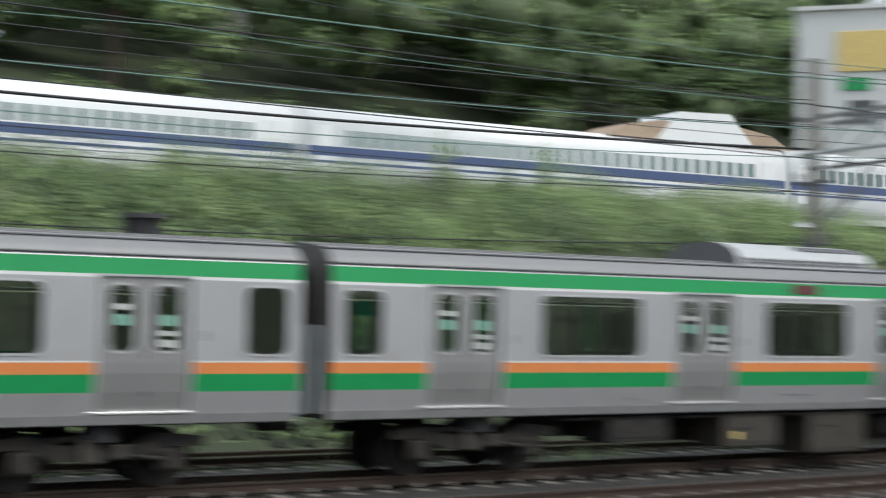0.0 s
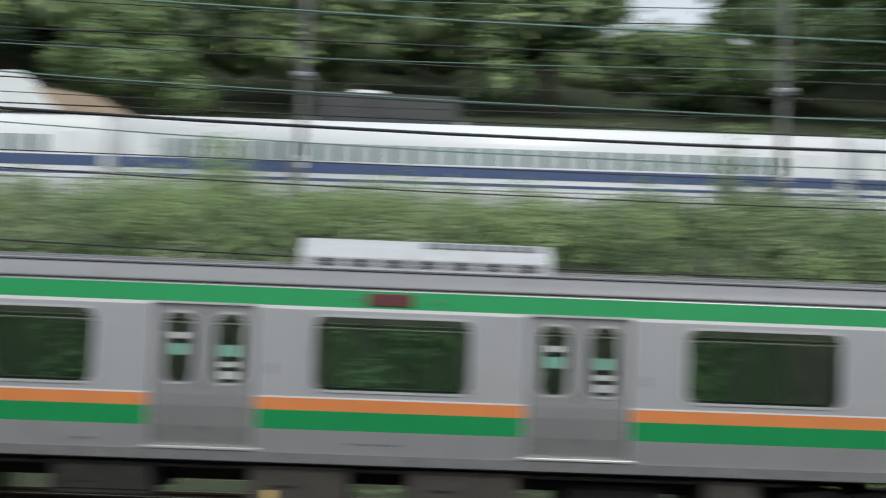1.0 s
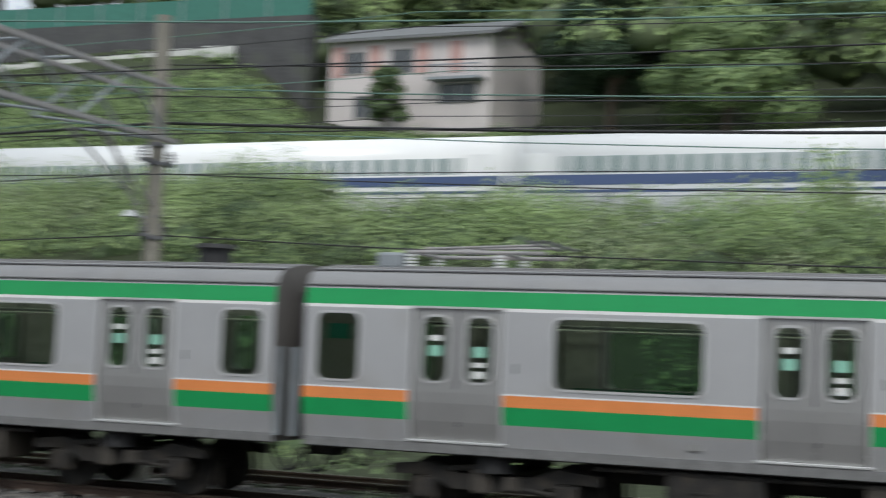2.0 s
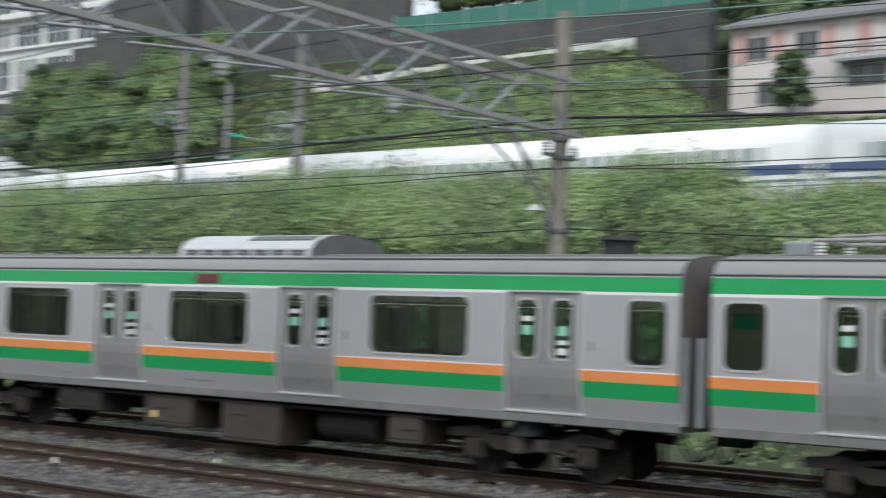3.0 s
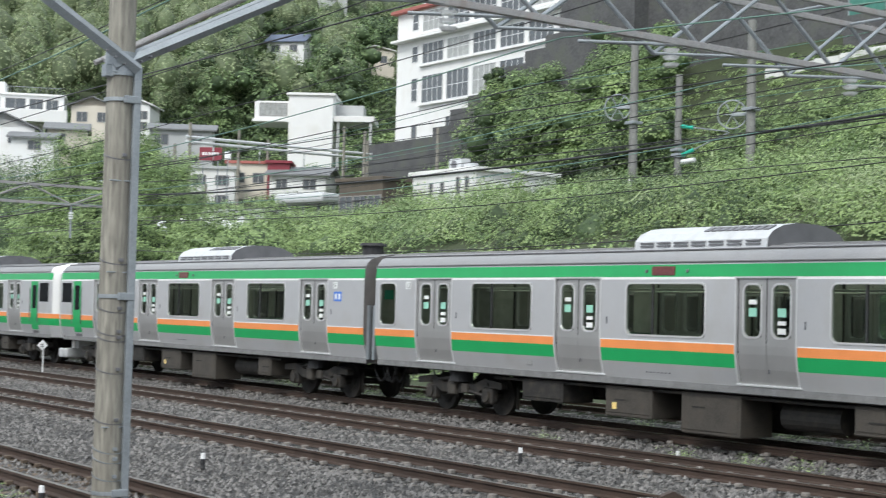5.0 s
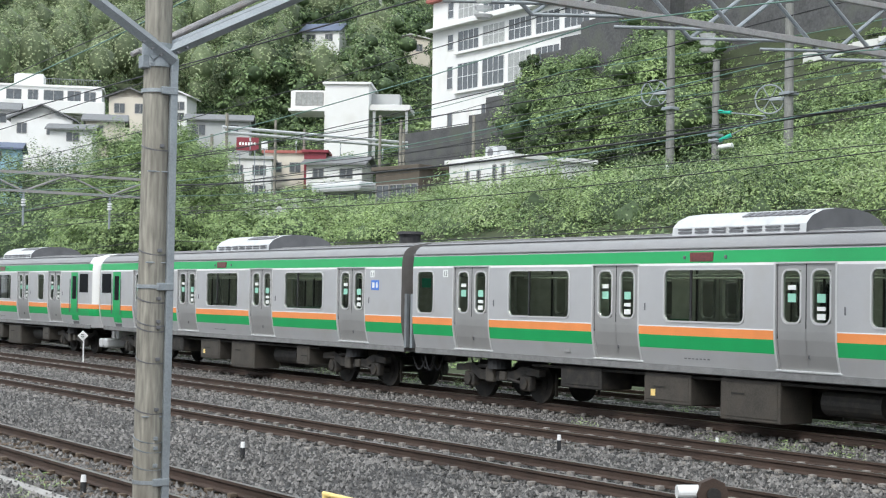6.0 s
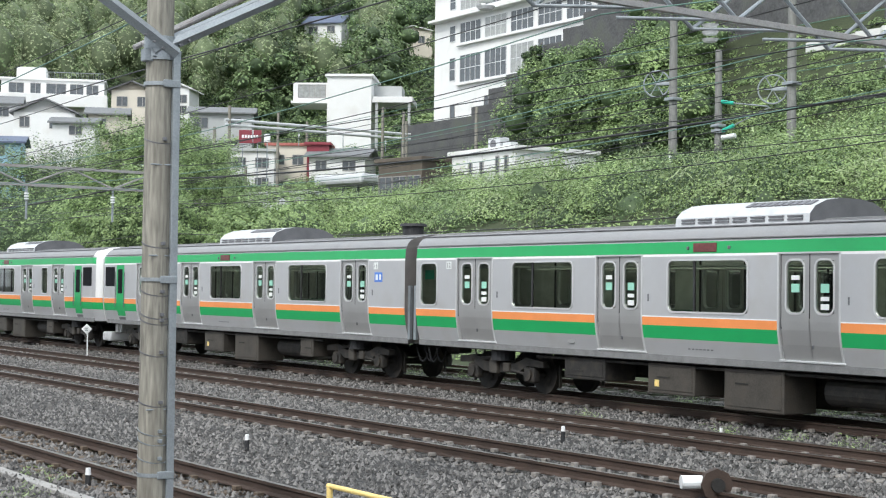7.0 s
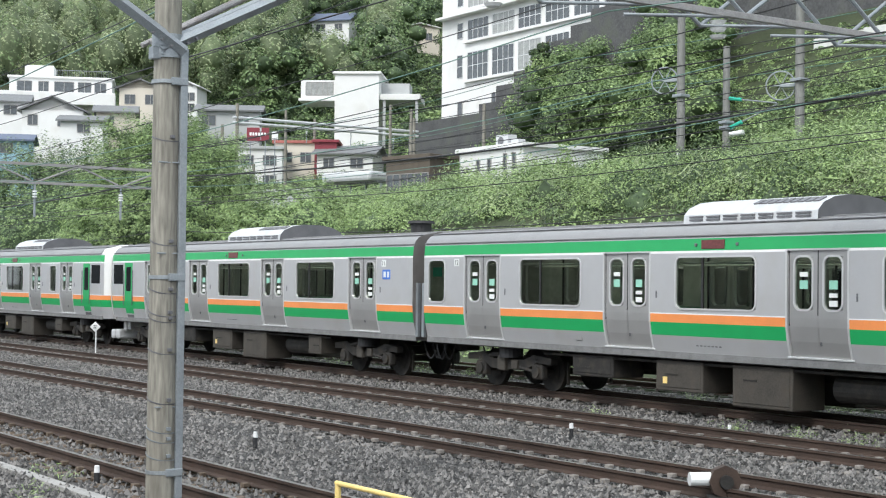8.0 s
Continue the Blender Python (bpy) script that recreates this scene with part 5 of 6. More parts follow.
part("pipe_box", box((0.7, -0.3, 0), (1.6, 0.3, 0.55), 0.03), UNIT_WHITE, ac)
x, y = at(56.35, 109)
house("brown_building", "long brown-clad low building with dark windows", (x, y), 8.8, 4.6, 5, 2.55, 10, BROWN, wins=[(-1.5, 0.85, 1.3, 1.2), (0.0, 0.85, 1.3, 1.2), (1.5, 0.85, 1.3, 1.2)], category="building")
x, y = at(59.2, 118)
cn = thing("canopy", "white curved platform canopy on thin posts", "canopy", pose(x, y, 8.6, 0, 0, 14))
bm = bmesh.new()
add_box(bm, (-2.7, -1.5, 1.7), (2.7, 1.5, 2.5), 0.25)
part("canopy_roof", bm, UNIT_WHITE, cn)
for i in range(4):
    part("post", box((-2.5 + 1.65 * i, -0.1, -2), (-2.38 + 1.65 * i, 0.1, 1.7)), GALV, cn)
x, y = at(61.6, 125)
house("canopy", "flat white awning over a lineside path", (x, y), 9.3, 6.5, 3, 0.5, 20, UNIT_WHITE, category="canopy", deep=3)

# houses on the far slope
x, y = at(59.15, 168)
wh = house("modern_house", "white modern house with a glazed projecting wing and roof deck", (x, y), 18.6, 4.9, 7, 6.9, 52, WALL_WHITE, wins=[], deep=5)
part("wing", box((-6.4, -2.5, 4.2), (-2.46, 3, 6.35), 0.03), WALL_WHITE, wh)
opening(wh, -4.3, 5.4, 3.0, 1.35, -2.5, 4, 0, mat=CURTAIN)
part("wing_floor", box((-6.6, -2.9, 4.0), (-2.47, 3, 4.3), 0.03), WALL_WHITE, wh)
part("deck", box((2.46, -3.2, 4.1), (7.0, 3, 4.75), 0.03), WALL_WHITE, wh)
for px in (3.0, 6.6):
    part("deck_post", box((px - 0.15, -3.0, -3), (px + 0.15, -2.7, 4.1)), WALL_GREY, wh)
part("deck_room", box((2.47, -1.0, 4.76), (5.6, 2.5, 6.2)), WALL_GREY, wh)
x, y = at(59.5, 150)
house("white_house", "small white house with a grey tiled roof", (x, y), 13.2, 5.6, 6, 2.0, 48, WALL_WHITE, "gable", TILE_GREY, [(-1.6, 1.0, 1.0, 0.9), (1.2, 1.0, 1.2, 0.9)], 1.0)
x, y = at(61.5, 152)
house("red_roof_house", "cream house with a red-brown balcony front", (x, y), 14.0, 4.2, 5, 2.3, 55, WALL_CREAM, "flat", TILE_RED, [(-0.9, 0.9, 1.0, 0.9), (1.0, 0.9, 1.0, 0.9)])
x, y = at(60.4, 151)
house("red_shop", "dark red clad shop building", (x, y), 14.8, 2.2, 4, 1.6, 55, SIGN_RED, "flat", SIGN_RED, [])
x, y = at(62.9, 148)
house("shop_building", "pale shop building with a sign on its roof", (x, y), 11.0, 4.4, 5, 4.3, 58, WALL_WHITE, "flat", WALL_GREY, [(-1.2, 3.2, 1.2, 0.9), (1.0, 3.2, 1.2, 0.9), (-1.2, 1.2, 1.2, 1.0), (1.0, 1.2, 1.2, 1.0)])
x, y = at(63.05, 142)
sg = thing("roof_sign", "red sign board with plain white bars on a frame", "sign", pose(x, y, 15.75, 0, 0, 58))
part("board", box((-1.05, -0.1, 0), (1.05, 0.1, 1.25), 0.03), SIGN_RED, sg)
for i in range(6):
    part("bar", box((-0.78 + 0.27 * i, -0.115, 0.5), (-0.6 + 0.27 * i, -0.09, 0.78)), SIGN_WHITE, sg)
part("side_board", box((1.3, -0.1, 0.1), (1.9, 0.1, 0.9), 0.03), SIGN_WHITE, sg)
for px in (-0.7, 0.7, 1.6):
    part("leg", box((px - 0.05, -0.05, -4), (px + 0.05, 0.05, 0.1)), GALV, sg)
x, y = at(64.1, 186)
house("grey_house", "grey rendered house with pale green windows", (x, y), 20.6, 7.5, 6, 2.7, 60, WALL_GREY, "gable", TILE_GREY, [(-2.4, 1.4, 1.6, 1.2), (1.8, 1.5, 1.2, 1.1)], 1.0)
x, y = at(65.65, 202)
house("white_house", "narrow white house with dark red balconies", (x, y), 25.0, 3.4, 5, 3.2, 50, WALL_WHITE, "gable", WALL_WHITE, [(-0.9, 2.0, 0.8, 1.0, 0), (0.7, 1.8, 1.3, 1.0), (0.7, 0.4, 1.3, 0.9)], 0.9, along="y")
x, y = at(67.4, 190)
house("white_house", "white gabled house behind the pole", (x, y), 22.8, 5.0, 5, 3.4, 60, WALL_CREAM, "gable", TILE_GREY, [(-1.2, 2.0, 1.2, 1.1), (1.3, 2.0, 1.2, 1.1)], 1.2, along="y")
x, y = at(68.35, 182)
house("cream_house", "small cream house with a brown-grey gabled roof", (x, y), 20.6, 4.4, 5, 1.7, 66, WALL_CREAM, "gable", TILE_GREY, [(-0.9, 0.7, 1.4, 0.8)], 1.0)
x, y = at(70.3, 204)
mh = house("white_villa", "wide white flat-roofed villa with terraces and a roof room", (x, y), 26.2, 13.0, 8, 2.4, 66, WALL_WHITE, "flat", WALL_WHITE, [(-4.6, 1.3, 1.8, 1.3), (-2.2, 1.3, 1.2, 1.3), (0.4, 1.3, 2.4, 1.3), (3.0, 1.3, 1.6, 1.3), (5.0, 1.3, 1.4, 1.2)])
part("terrace", box((-7.6, -6.5, -1.2), (7.0, -4.0, 0.4), 0.04), WALL_WHITE, mh)
part("roof_room", box((-4.7, -3.0, 2.6), (-1.0, 1, 4.2), 0.04), WALL_WHITE, mh)
for i in range(24):
    part("baluster", box((-0.8 + 0.31 * i, -3.95, 2.65), (-0.77 + 0.31 * i, -3.9, 3.5)), GALV, mh)
part("handrail", box((-0.8, -3.97, 3.5), (6.4, -3.88, 3.56)), GALV, mh)
x, y = at(70.5, 178)
house("white_house", "white house with grey gabled roofs", (x, y), 19.0, 6.8, 7, 2.6, 62, WALL_WHITE, "gable", TILE_GREY, [(-2.2, 1.5, 1.0, 1.1), (1.4, 1.4, 1.6, 1.1)], 1.7, along="y")
x, y = at(69.5, 172)
house("white_house", "low white extension with a grey roof", (x, y), 18.2, 4.6, 5, 1.9, 62, WALL_WHITE, "gable", TILE_GREY, [(0.2, 1.0, 1.3, 0.9)], 0.8)
x, y = at(72.3, 184)
house("white_house", "white house with a dark gabled roof", (x, y), 20.8, 5.0, 6, 2.4, 68, WALL_WHITE, "gable", TILE_GREY, [(0.6, 1.4, 1.4, 1.0)], 1.2)
x, y = at(72.2, 160)
house("blue_roof_house", "low house with a light blue wall", (x, y), 14.8, 4.5, 5, 1.8, 66, material("light_blue_wall", (0.30, 0.48, 0.58), 0.7), "gable", TILE_BLUE, [(0, 0.9, 1.2, 0.9)], 0.8)
x, y = at(60.1, 280)
bh = house("blue_roof_house", "white house with a blue tiled roof among the trees", (x, y), height(x, y) + 1.4, 7.3, 7, 3.6, 40, WALL_WHITE, "gable", TILE_BLUE, [(-1.9, 2.3, 1.7, 1.2), (1.6, 2.3, 1.4, 1.2)], 2.0, 1.0)
x, y = at(56.8, 283)
house("white_house", "pale house half hidden by trees", (x, y), height(x, y) + 0.5, 7.3, 7, 3.2, 50, WALL_CREAM, "gable", PALE_STONE, [(-1.2, 1.6, 1.6, 1.2), (1.6, 1.6, 1.2, 1.2)], 1.1, along="y")
x, y = at(71.9, 300)
house("white_house", "white house high among the bamboo", (x, y), 62, 7, 6, 3.5, 66, WALL_WHITE, "gable", TILE_GREY, [(0, 2, 2, 1.2)], 1.2)
x, y = at(58.6, 300)
house("grey_house", "grey house high on the hill", (x, y), 62, 6, 6, 4, 58, WALL_GREY, "gable", TILE_GREY, [(0, 2, 2, 1.2)], 1.2)
sb = house("sign_building", "white building with a yellow and orange sign", (78.5, 66.5), 13.5, 16, 10, 9.6, -48, WALL_WHITE, wins=[(-4, 3, 1.6, 1.4), (0, 3, 1.6, 1.4)], category="building")
part("sign_board", box((-5.5, -5.12, 5.6), (-1.5, -5.02, 8.2), 0.03), YELLOW, sb, "yellow and orange sign board")
part("green_plate", box((-5.2, -5.12, 4.4), (-3.4, -5.02, 5.2), 0.02), GREEN, sb)
house("white_house", "white house behind the trees", (46, 112), 24, 7, 7, 5.5, -22, WALL_WHITE, "flat", WALL_GREY, [(-1.5, 3, 1.4, 1.2), (1.5, 3, 1.4, 1.2)])


# ---------------------------------------------------------------- woods and single trees
def clear(x, y):
    az, r = math.degrees(math.atan2(-x, y)), math.hypot(x, y)
    if az > 50:
        return r > 205 and not (58.9 < az < 61.6 and 218 < r < 290) and not (55.7 < az < 57.8 and r < 292)
    if 26 < az:
        return y > 92
    if 15.5 < az < 27:
        return y > 90
    return y > 79.5 or (y > 74 and not (-5 < az < 6))


def notch(x, y):
    az = math.degrees(math.atan2(-x, y))
    return clear(x, y) and not (-13.3 < az < -7.0)


woods("woods", spots(300, -75, 75, 74, 125, 9.5, 4.2, notch), 850, 0.21, [LEAF[1], LEAF[3], LEAF[5], LEAF[0]], [0.48, 0.06, 0.04, 0.42], "mixed dark and olive trees behind the upper line", heart=LEAF[7])
woods("woods_east", spots(120, 70, 170, 80, 160, 10, 4.5), 500, 0.3, [LEAF[1], LEAF[3], LEAF[0]], [0.45, 0.35, 0.2], "mixed trees on the hillside beyond the road")
woods("woods_notch", spots(12, 13, 22, 84, 100, 3.4, 3.0), 900, 0.2, [LEAF[0], LEAF[1]], [0.7, 0.3], "light green young trees in the gap")
def plumes(name, trees, per, leaf, mats, label):
    """Bamboo: tall stems, each with one rounded, drooping plume of small leaves."""
    pts, face, wh, hearts = [], [], [], []
    for x, y, z, h, r in trees:
        d = rng.normal(size=(per, 3))
        d[:, 2] = d[:, 2] + 0.35
        d /= np.linalg.norm(d, axis=1)[:, None]
        pts.append(d * (r, r, h * 0.30) * rng.uniform(0.78, 1.05, per)[:, None] + (x, y, z + h * 0.7))
        face.append(d)
        # core in a dimmer leaf colour, as shade inside the plume
        hearts.append((x, y, z + h * 0.7, r * 1.1, r * 1.1, h * 0.33))
        wh.append(rng.choice(3, per, p=rng.permutation([[0.84, 0.14, 0.02], [0.45, 0.5, 0.05]])[0]))
    q = np.concatenate(pts)
    return leaves(name, q, rng.uniform(0.6, 1.4, len(q)) * leaf, mats, np.concatenate(wh), label, "bamboo", facing=np.concatenate(face), hearts=hearts, heart=LEAF[7])


plumes("bamboo", spots(1050, -420, -150, 55, 300, 10.5, 2.1, lambda x, y: clear(x, y) and math.hypot(x, y) < 400 and 49 < math.degrees(math.atan2(-x, y)) < 75), 440, 0.19, [LEAF[4], LEAF[1], LEAF[3]], "pale green bamboo grove in rounded plumes on the far hillside")
clumps("undergrowth", 1200, -330, -110, 95, 250, 1.2, 3.4, 150, 0.28, [LEAF[1], LEAF[3], LEAF[0]], [0.45, 0.4, 0.15], "dark undergrowth below the bamboo and trees", "undergrowth", lambda x, y: 50 < math.degrees(math.atan2(-x, y)) < 75 and 165 < math.hypot(x, y) < 330 and not (58.9 < math.degrees(math.atan2(-x, y)) < 61.2 and 255 < math.hypot(x, y) < 285))
clumps("undergrowth_west", 500, -330, -190, 55, 100, 1.2, 3.0, 120, 0.28, [LEAF[1], LEAF[3]], [0.5, 0.5], "dark undergrowth above the villas", "undergrowth", lambda x, y: math.hypot(x, y) > 212)
woods("woods_far", spots(200, -260, -100, 92, 260, 9, 4.5, lambda x, y: clear(x, y) and 48 < math.degrees(math.atan2(-x, y)) < 63), 800, 0.25, [LEAF[1], LEAF[3], LEAF[5]], [0.6, 0.3, 0.1], "dark green trees on the far hillside")
gap_spots = []
for _ in range(170):
    az, r = rng.uniform(56.5, 73), rng.uniform(150, 212)
    px, py = at(az, r)
    gap_spots.append((px, py, height(px, py) - 1.0, rng.uniform(2.2, 4.2), rng.uniform(1.3, 2.4)))
woods("garden_trees", gap_spots, 440, 0.14, [LEAF[1], LEAF[3], LEAF[0]], [0.45, 0.35, 0.2], "garden trees and hedges between the houses", "trees")
mix = []
for _ in range(210):
    px, py = rng.uniform(-112, -56), rng.uniform(70, 81)
    if 46.2 < math.degrees(math.atan2(-px, py)) < 52.3:
        mix.append((px, py, height(px, py) - 0.5, rng.uniform(4, 8.0), rng.uniform(2.0, 3.4)))
woods("slope_trees", mix, 2100, 0.112, [LEAF[1], LEAF[0], LEAF[3]], [0.46, 0.38, 0.16], "dense green trees below the white block", "trees")


clumps("slope_bushes", 2200, -105, -22, 57, 80.5, 0.5, 1.5, 260, 0.085, [LEAF[0], LEAF[1], LEAF[3]], [0.45, 0.42, 0.13], "low green bushes covering the slope under the dark wall", "bushes", lambda x, y: not (-97 < x < -58 and y < 70) and y < 75.6)
clumps("verge_creeper", 1100, -106, -22, 75.2, 80.2, 0.3, 0.6, 110, 0.075, [LEAF[0], LEAF[1]], [0.5, 0.5], "low creeper along the foot of the dark wall", "creeper")
clumps("verge_bushes", 700, -24, 60, 57, 76, 0.5, 1.5, 120, 0.13, [LEAF[0], LEAF[1], LEAF[3]], [0.4, 0.4, 0.2], "green bushes behind the upper line", "bushes")
clumps("terrace_bushes", 800, -130, -85, 64, 88, 0.7, 1.8, 190, 0.115, [LEAF[1], LEAF[0], LEAF[3]], [0.45, 0.35, 0.2], "bushes around the terrace of the white block", "bushes")


def tree(x, y, h, r, mats, pick, label, leaf=0.2, count=3500):
    leaf, count = leaf * 0.72, count * 2
    z = height(x, y)
    t = thing("tree", label, "tree", pose(x, y, z - 0.2))
    bm = rod((0, 0, 0), (0.1, 0, h * 0.55), h * 0.03, h * 0.018, 8)
    for i in range(7):
        a, k = i * 2.4, 0.3 + 0.08 * i
        add_rod(bm, (0.05, 0, h * k), (math.cos(a) * r * 0.6, math.sin(a) * r * 0.6, h * (k + 0.22)), h * 0.012, h * 0.004, 6)
    part("trunk", bm, BARK, t)
    blobs = np.array([(math.cos(i * 2.4) * r * 0.55 * (1 - i / 26), math.sin(i * 2.4) * r * 0.55 * (1 - i / 26), h * (0.32 + 0.042 * i)) for i in range(15)])
    i = rng.integers(0, 15, count)
    d = rng.normal(size=(count, 3))
    d /= np.linalg.norm(d, axis=1)[:, None]
    rad = r * 0.42 * (1 - blobs[i][:, 2] / h * 0.35)
    p = blobs[i] + d * rad[:, None] * (1, 1, 0.6) * rng.uniform(0.7, 1.05, count)[:, None]
    leaves("crown", p, rng.uniform(0.6, 1.4, count) * leaf, mats, rng.choice(len(mats), count, p=pick), "", "", parent=t, kind="", facing=d)
    return t


tree(-20.5, 76, 10.5, 5.0, [LEAF[5], LEAF[3]], [0.8, 0.2], "dark green pine beside the pink house", 0.2, 9000)
tree(-14.0, 74, 7.5, 5.2, [LEAF[1], LEAF[0]], [0.7, 0.3], "olive green broad tree behind the upper line", 0.2, 7000)
tree(-33.6, 76.2, 4.6, 1.6, [LEAF[1], LEAF[3]], [0.6, 0.4], "small round tree in front of the pink house", 0.15, 2600)
tree(8.2, 84, 12, 4, [LEAF[3], LEAF[5]], [0.6, 0.4], "tall dark tree behind the hall", 0.24, 6000)
tree(-104.5, 81.0, 7.5, 2.0, [LEAF[3], LEAF[1]], [0.7, 0.3], "slim dark tree on the terrace", 0.18, 2200)
tree(27, 78, 12, 5.5, [LEAF[1], LEAF[3]], [0.6, 0.4], "broad green tree behind the upper line", 0.24, 6000)


# ---------------------------------------------------------------- lineside details
def fence_line():
    fn = thing("lineside_fence", "pale lineside fence posts and rails beside the upper line", "fence")
    for i in range(80):
        x = 44 - 1.9 * i
        y = 48.4 + bend(x)
        part("post", box((x - 0.035, y - 0.035, 6.4 + 0.0085 * x), (x + 0.035, y + 0.035, 8.1 + 0.0085 * x)), GALV, fn)
    for z in (7.3, 8.0):
        for i in range(10):
            xa, xb = 44 - 15.2 * i, 44 - 15.2 * (i + 1)
            part("rail", rod((xa, 48.4 + bend(xa), z + 0.0085 * xa), (xb, 48.4 + bend(xb), z + 0.0085 * xb), 0.025), GALV, fn)


fence_line()

up_wires = thing("overhead_line", "overhead wires of the upper line", "overhead line")
for dy, z, sag, mm, r in ((0, 12.0, 0.0, WIRE, 0.016), (0, 13.2, 0.35, WIRE_GREEN, 0.018), (-3.6, 14.6, 0.5, WIRE_GREEN, 0.02), (-3.9, 14.0, 0.5, WIRE, 0.02), (-3.4, 10.9, 0.3, WIRE, 0.016)):
    for i in range(6):
        xa, xb = 60 - 40 * i, 60 - 40 * (i + 1)
        tube(sagging((xa, UP_Y + dy + bend(xa), z + 0.0085 * xa), (xb, UP_Y + dy + bend(xb), z + 0.0085 * xb), sag, 8), r, "wire", mm, up_wires)

feeder = thing("feeder_cable", "thick black feeder cables strung behind the train", "cable")
for y, z, r in ((24.2, 6.5, 0.030), (24.0, 4.35, 0.014), (23.8, 6.95, 0.012), (24.1, 7.6, 0.012), (23.9, 5.5, 0.012)):
    for i in range(5):
        xa = 24.7 - 40 * i
        tube(sagging((xa, y, z), (xa - 40, y, z), 0.45, 10), r, "cable", WIRE, feeder)

# the camera's side: unseen dark wall beyond the platform, added to darken the train's reflections
bm = bmesh.new()
add_box(bm, (-160, -14, -0.3), (120, -13.4, 7.0))
tagged(part("reflection_wall", bm, DARK_WALL), "unseen plain dark wall added to darken the train's reflections", "wall", kind="structure")
bm = bmesh.new()
add_box(bm, (-70, -13.4, -0.25), (60, 2.6, 0.92))
tagged(part("platform", bm, WALL_GREY), "grey concrete station platform", "platform", kind="structure")

# kerb, fence, markers and other small lineside things
bm = bmesh.new()
for i in range(40):
    add_box(bm, (-6 - 1.0 * i, 6.28, -0.3), (-6.02 - 1.0 * (i - 1), 6.46, -0.16), 0.01)
tagged(part("kerb", bm, KERB), "pale concrete cable-trough kerb beside the track", "kerb", kind="structure")
yf = thing("yellow_fence", "yellow painted tube fence at the platform edge", "fence", pose(0, 5.0, -0.2))
part("top_rail", rod((-8.62, 0, 1.18), (-4.0, 0, 1.18), 0.017, n=12), YELLOW, yf)
part("mid_rail", rod((-8.62, 0, 0.7), (-4.0, 0, 0.7), 0.022, n=12), YELLOW, yf)
for i in range(4):
    part("post", rod((-8.6 + 1.5 * i, 0, 0), (-8.6 + 1.5 * i, 0, 1.18), 0.021, n=12), YELLOW, yf)


def marker(x, y, h, label):
    m = thing("marker_post", label, "marker post", pose(x, y, -0.22), "marker posts")
    part("post", rod((0, 0, 0), (0, 0, h), 0.036, n=12), RUBBER, m)
    part("cap", rod((0, 0, h), (0, 0, h + 0.085), 0.037, 0.03, n=12), WHITE_LINE, m, "white cap")


marker(-20.3, 10.35, 0.19, "short dark marker post with a white cap in the ballast")
marker(-19.1, 15.5, 0.2, "short dark marker post with a white cap in the ballast")
marker(-18.75, 18.75, 0.06, "low white marker in the ballast beside the train")
marker(-17.7, 6.85, 0.16, "white-topped marker post beside the kerb")
drum = thing("rail_device", "rusty octagonal disc with a white cylinder beside the rail", "track device", pose(-12.5, 12.42, -0.2, 0, 0, 62))
part("disc", rod((0, -0.06, 0.27), (0, 0.06, 0.27), 0.19, n=8), RAIL, drum)
part("hub", rod((0, -0.12, 0.27), (0, 0.1, 0.27), 0.08, n=14), UNDER, drum)
part("cylinder", rod((-0.40, 0.05, 0.29), (-0.02, 0.05, 0.29), 0.08, n=16), PORCELAIN, drum, "white cylinder")
part("foot", box((-0.16, -0.2, -0.05), (0.16, 0.2, 0.10), 0.02), UNDER, drum)
ss = thing("stop_sign_post", "white diamond sign with black mark on a thin post", "railway sign", pose(-49.4, 19.0, -0.22))
part("post", rod((0, 0, 0), (0, 0, 0.85), 0.025), WHITE_LINE, ss)
dm = part("diamond", box((-0.13, -0.02, -0.13), (0.13, 0.02, 0.13), 0.01), WHITE_LINE, ss)
dm.location, dm.rotation_euler = (0, -0.03, 0.95), (0, radians(45), radians(60))
for q in (-0.07, 0.07):
    br = part("mark", box((-0.05, -0.03, -0.012), (0.05, 0.0, 0.012)), RUBBER, ss)
    br.location, br.rotation_euler = (0.01, -0.045, 0.95 + q * 0.5), (0, 0, radians(60))


def weed(x, y, r, n):
    k = thing("weed", "small green weed growing in the ballast", "weed", pose(x, y, -0.2), "weeds")
    d = rng.normal(size=(n, 3)) * (r * 0.5, r * 0.5, r * 0.3)
    d[:, 2] = np.abs(d[:, 2])
    leaves("leaves", d, rng.uniform(0.015, 0.04, n), [LEAF[0], LEAF[2]], rng.choice(2, n), "", "", stretch=1.3, wide=0.3, parent=k, kind="")


for x, y, r, n in ((-22.2, 18.6, 0.28, 160), (-18.7, 18.85, 0.3, 140), (-17.3, 18.95, 0.3, 150), (-16.2, 19.1, 0.35, 140), (-10.7, 8.7, 0.42, 500), (-18.3, 6.7, 0.22, 60), (-18.9, 6.6, 0.22, 60), (-17.2, 5.9, 0.25, 60), (-10.6, 12.2, 0.25, 120)):
    weed(x, y, r, n)
for i in range(26):
    weed(rng.uniform(-60, 26), rng.uniform(22.9, 24.0), rng.uniform(0.25, 0.5), 170)
for i in range(8):
    weed(-9 - 3.7 * i, 5.9 + rng.uniform(-0.5, 0.2), 0.22, 40)


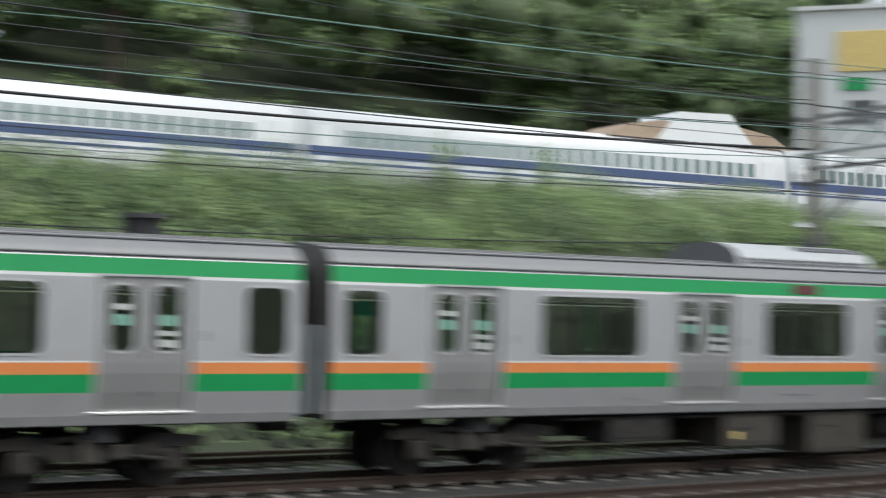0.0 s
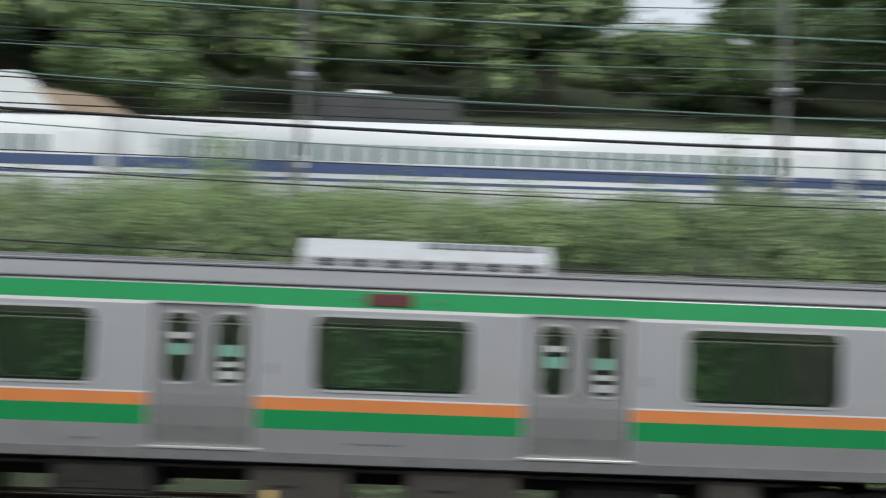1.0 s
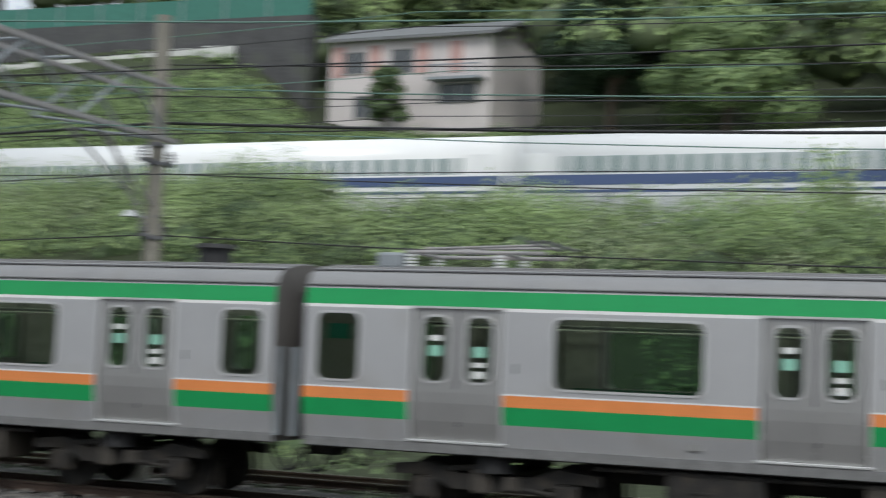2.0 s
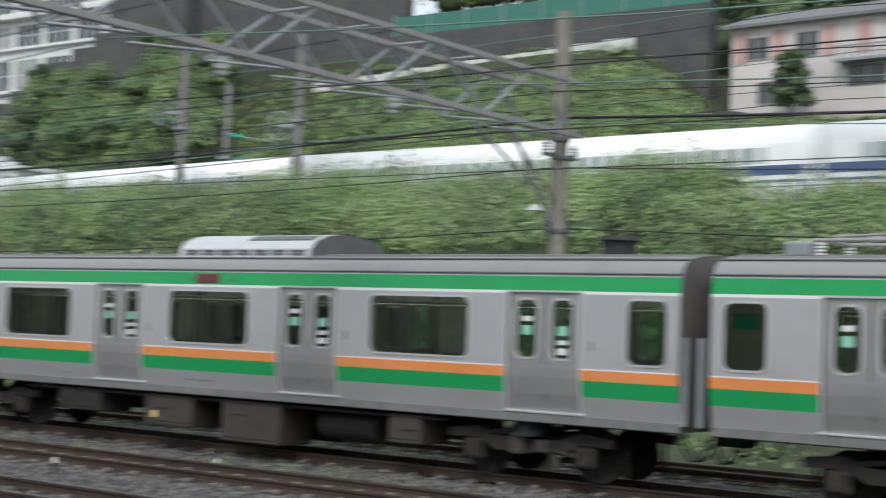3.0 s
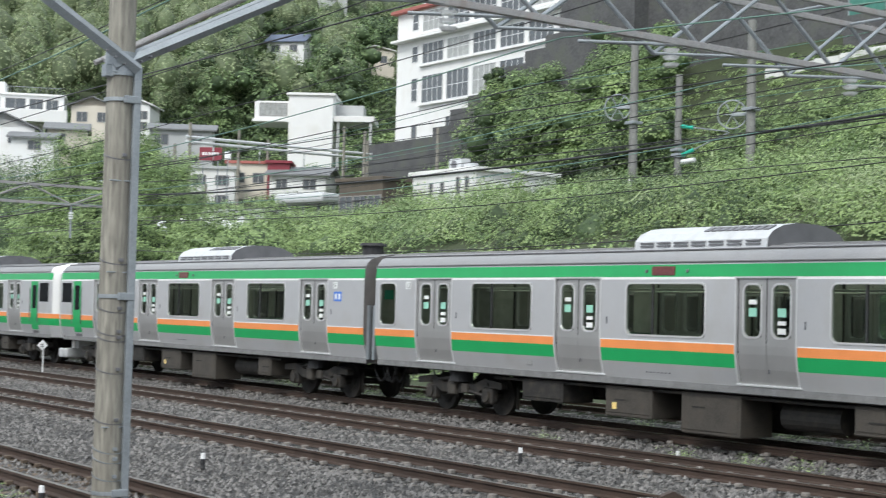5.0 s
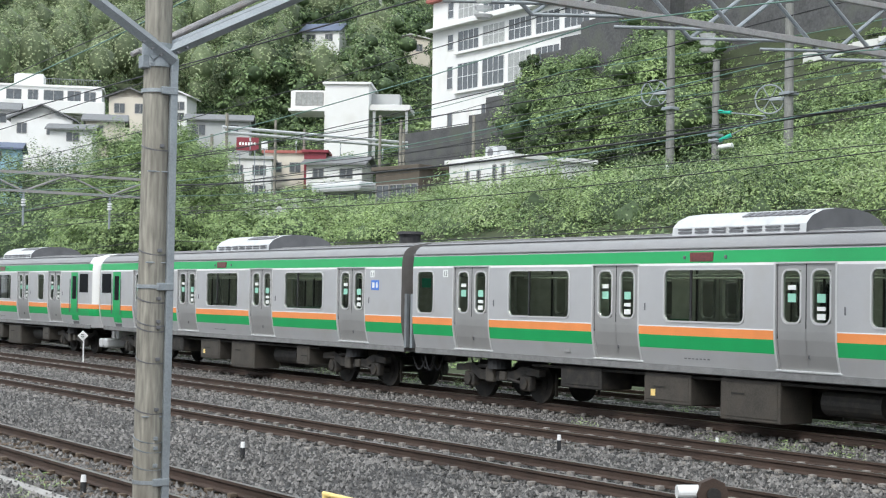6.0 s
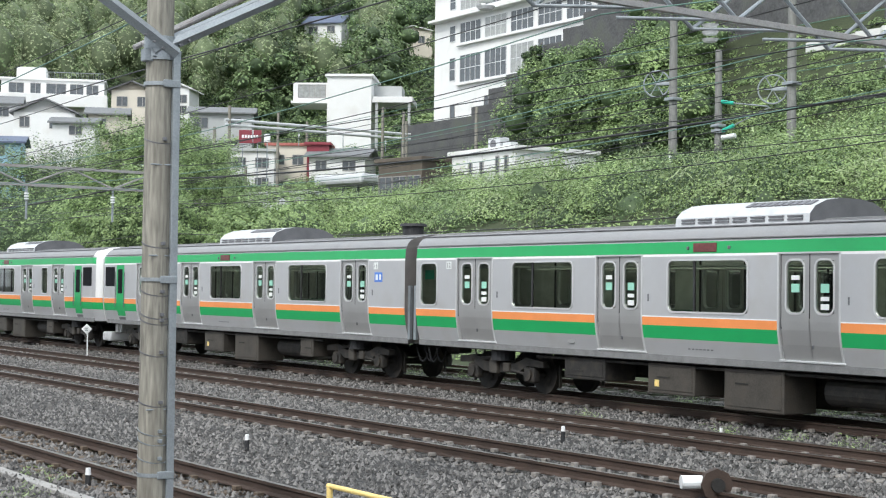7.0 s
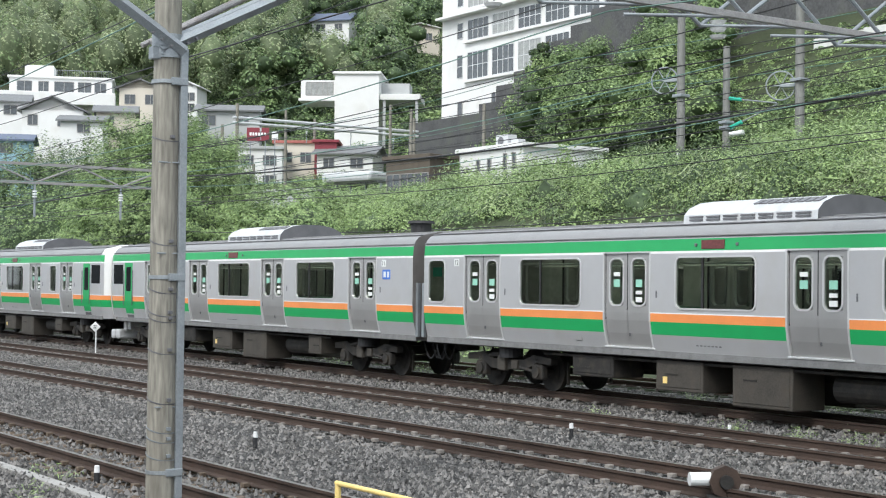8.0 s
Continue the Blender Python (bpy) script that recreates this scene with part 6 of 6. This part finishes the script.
# ---------------------------------------------------------------- far gantries and masts
def portal(x, y0, y1, z0, z, label, pipe=False):
    """A plain portal over the tracks: two posts, a beam, hangers."""
    g = thing("catenary_portal", label, "catenary portal", pose(x, 0, 0), "portals")
    for y in (y0, y1):
        part("post", rod((0, y, z0), (0, y, z + 1.6), 0.16, 0.13, 14), CONCRETE, g)
    if pipe:
        for q in (0.0, 0.42):
            part("beam", rod((0, y0 - 0.4, z + q), (0, y1 + 0.4, z + q), 0.125, n=14), UNIT_WHITE, g, "pale pipe beam")
    else:
        for q in (0.0, 0.7):
            part("chord", box((-0.06, y0 - 0.3, z + q - 0.05), (0.06, y1 + 0.3, z + q + 0.05)), TRUSS_GREY, g)
        n = max(4, int((y1 - y0) / 1.6))
        for i in range(n):
            ya, yb = y0 + (y1 - y0) * i / n, y0 + (y1 - y0) * (i + 1) / n
            part("diagonal", rod((0, ya, z if i % 2 else z + 0.7), (0, yb, z + 0.7 if i % 2 else z), 0.035, n=6), TRUSS_GREY, g)
    for i in range(4):
        y = y0 + (y1 - y0) * (i + 0.5) / 4
        part("hanger", rod((0, y, z), (0, y, z - 1.3), 0.045, n=6), GALV, g)
        bm = bmesh.new()
        for k in range(3):
            add_rod(bm, (0, y, z - 0.3 - 0.1 * k), (0, y, z - 0.36 - 0.1 * k), 0.09, n=10)
        part("insulator", bm, PORCELAIN, g)
    return g


portal(-55.3, 10.2, 23.9, -0.3, 6.0, "grey lattice portal over the tracks farther along")
portal(-95.3, 10.2, 23.9, -0.3, 6.0, "grey lattice portal over the tracks far along the line")
x0 = -112.0
portal(x0, 55.0, 72.5, 5.0, 15.6, "pale pipe portal over the upper line beside the houses", True)
portal(x0 - 34, 58.0, 72.0, 5.0, 14.2, "pale pipe portal over the upper line", True)


def mast_gear(x, y, z, turn):
    """A mast's bracket: tube arms on green insulators and a tensioning wheel."""
    m = thing("mast_bracket", "bracket arms with green insulators on a catenary mast", "mast bracket", pose(x, y, z, 0, 0, turn), "mast brackets")
    for dz, tip in ((1.55, (3.0, 0, 1.1)), (0.0, (3.1, 0, 1.05))):
        part("insulator", rod((0.2, 0, dz), Vector((0.2, 0, dz)).lerp(Vector(tip), 0.26), 0.10, n=12), INSULATOR, m, "green insulator")
        part("arm", rod(Vector((0.2, 0, dz)).lerp(Vector(tip), 0.26), tip, 0.035, n=8), GALV, m)
    part("clamp", box((-0.28, -0.28, -0.1), (0.28, 0.28, 0.1), 0.03), GALV, m)
    part("weight_insulator", rod((0.3, -0.1, -0.35), (1.1, -0.1, -0.28), 0.13, n=12), PORCELAIN, m)


def pulley(x, y, z):
    w = thing("tension_wheel", "galvanised spoked tensioning wheel on a mast", "wheel", pose(x, y, z, 0, 0, 35), "tension wheels")
    bm = bmesh.new()
    for i in range(24):
        a0, a1 = i * math.tau / 24, (i + 1) * math.tau / 24
        add_rod(bm, (0.62 * math.cos(a0), 0, 0.62 * math.sin(a0)), (0.62 * math.cos(a1), 0, 0.62 * math.sin(a1)), 0.035, n=6)
    part("rim", bm, GALV, w)
    for i in range(6):
        a0 = i * math.tau / 6
        part("spoke", rod((0, 0, 0), (0.62 * math.cos(a0), 0, 0.62 * math.sin(a0)), 0.022, n=6), GALV, w)
    part("bracket", box((0.0, -0.1, -0.08), (0.9, 0.1, 0.08), 0.02), GALV, w)


bx = -56.0 * math.tan(radians(45.2))
mast_gear(bx, 56.0, 10.7, 12)
mast_gear(bx - 38, 61.5, 10.4, 12)
for az in (46.9, 42.5):
    pulley(-47.8 * math.tan(radians(az)) - 0.9, 47.6, 12.0 if az > 45 else 11.0)
# thin poles among the houses
for az, r, h in ((64.4, 120, 8.5), (63.2, 132, 7.0), (62.0, 140, 7.5), (58.0, 128, 8.0), (57.2, 120, 7.4), (60.9, 150, 6.0), (69.0, 150, 7.0), (66.2, 140, 6.0), (54.4, 112, 7.5)):
    x, y = at(az, r)
    z = height(x, y)
    pole_thing("utility_pole", x, y, z - 0.3, z + h, 0.14, "thin grey utility pole among the houses", bands=[h - 1.0, h - 0.4], group="utility poles")
lines = thing("overhead_line", "tangle of thin wires above the far lines", "overhead line")
for k in range(9):
    ya, yb = 56 + 1.6 * k, 60 + 1.5 * k
    z = 9.6 + 0.65 * (k % 5)
    tube(sagging((-60, ya - 3, z), (-112, ya + 2, z + 0.3), 0.6), 0.018, "wire", WIRE, lines)
    tube(sagging((-112, ya + 2, z + 0.3), (-175, yb + 6, z + 0.6), 0.8), 0.018, "wire", WIRE, lines)
for k in range(6):
    z = 6.3 + 0.55 * k
    tube(sagging((-15.3, 23.9 - 2.2 * k, z), (-95.3, 23.9 - 2.0 * k, z - 0.2), 1.0), 0.012, "wire", WIRE, lines)


def motions():
    """The bullet train runs along the upper line, away and out of view."""
    for k, car in enumerate(bullet):
        walk(car, [(t / 2, on_line(tail_x(t / 2) - 12.5 - 25 * k)) for t in range(17)])


motions()
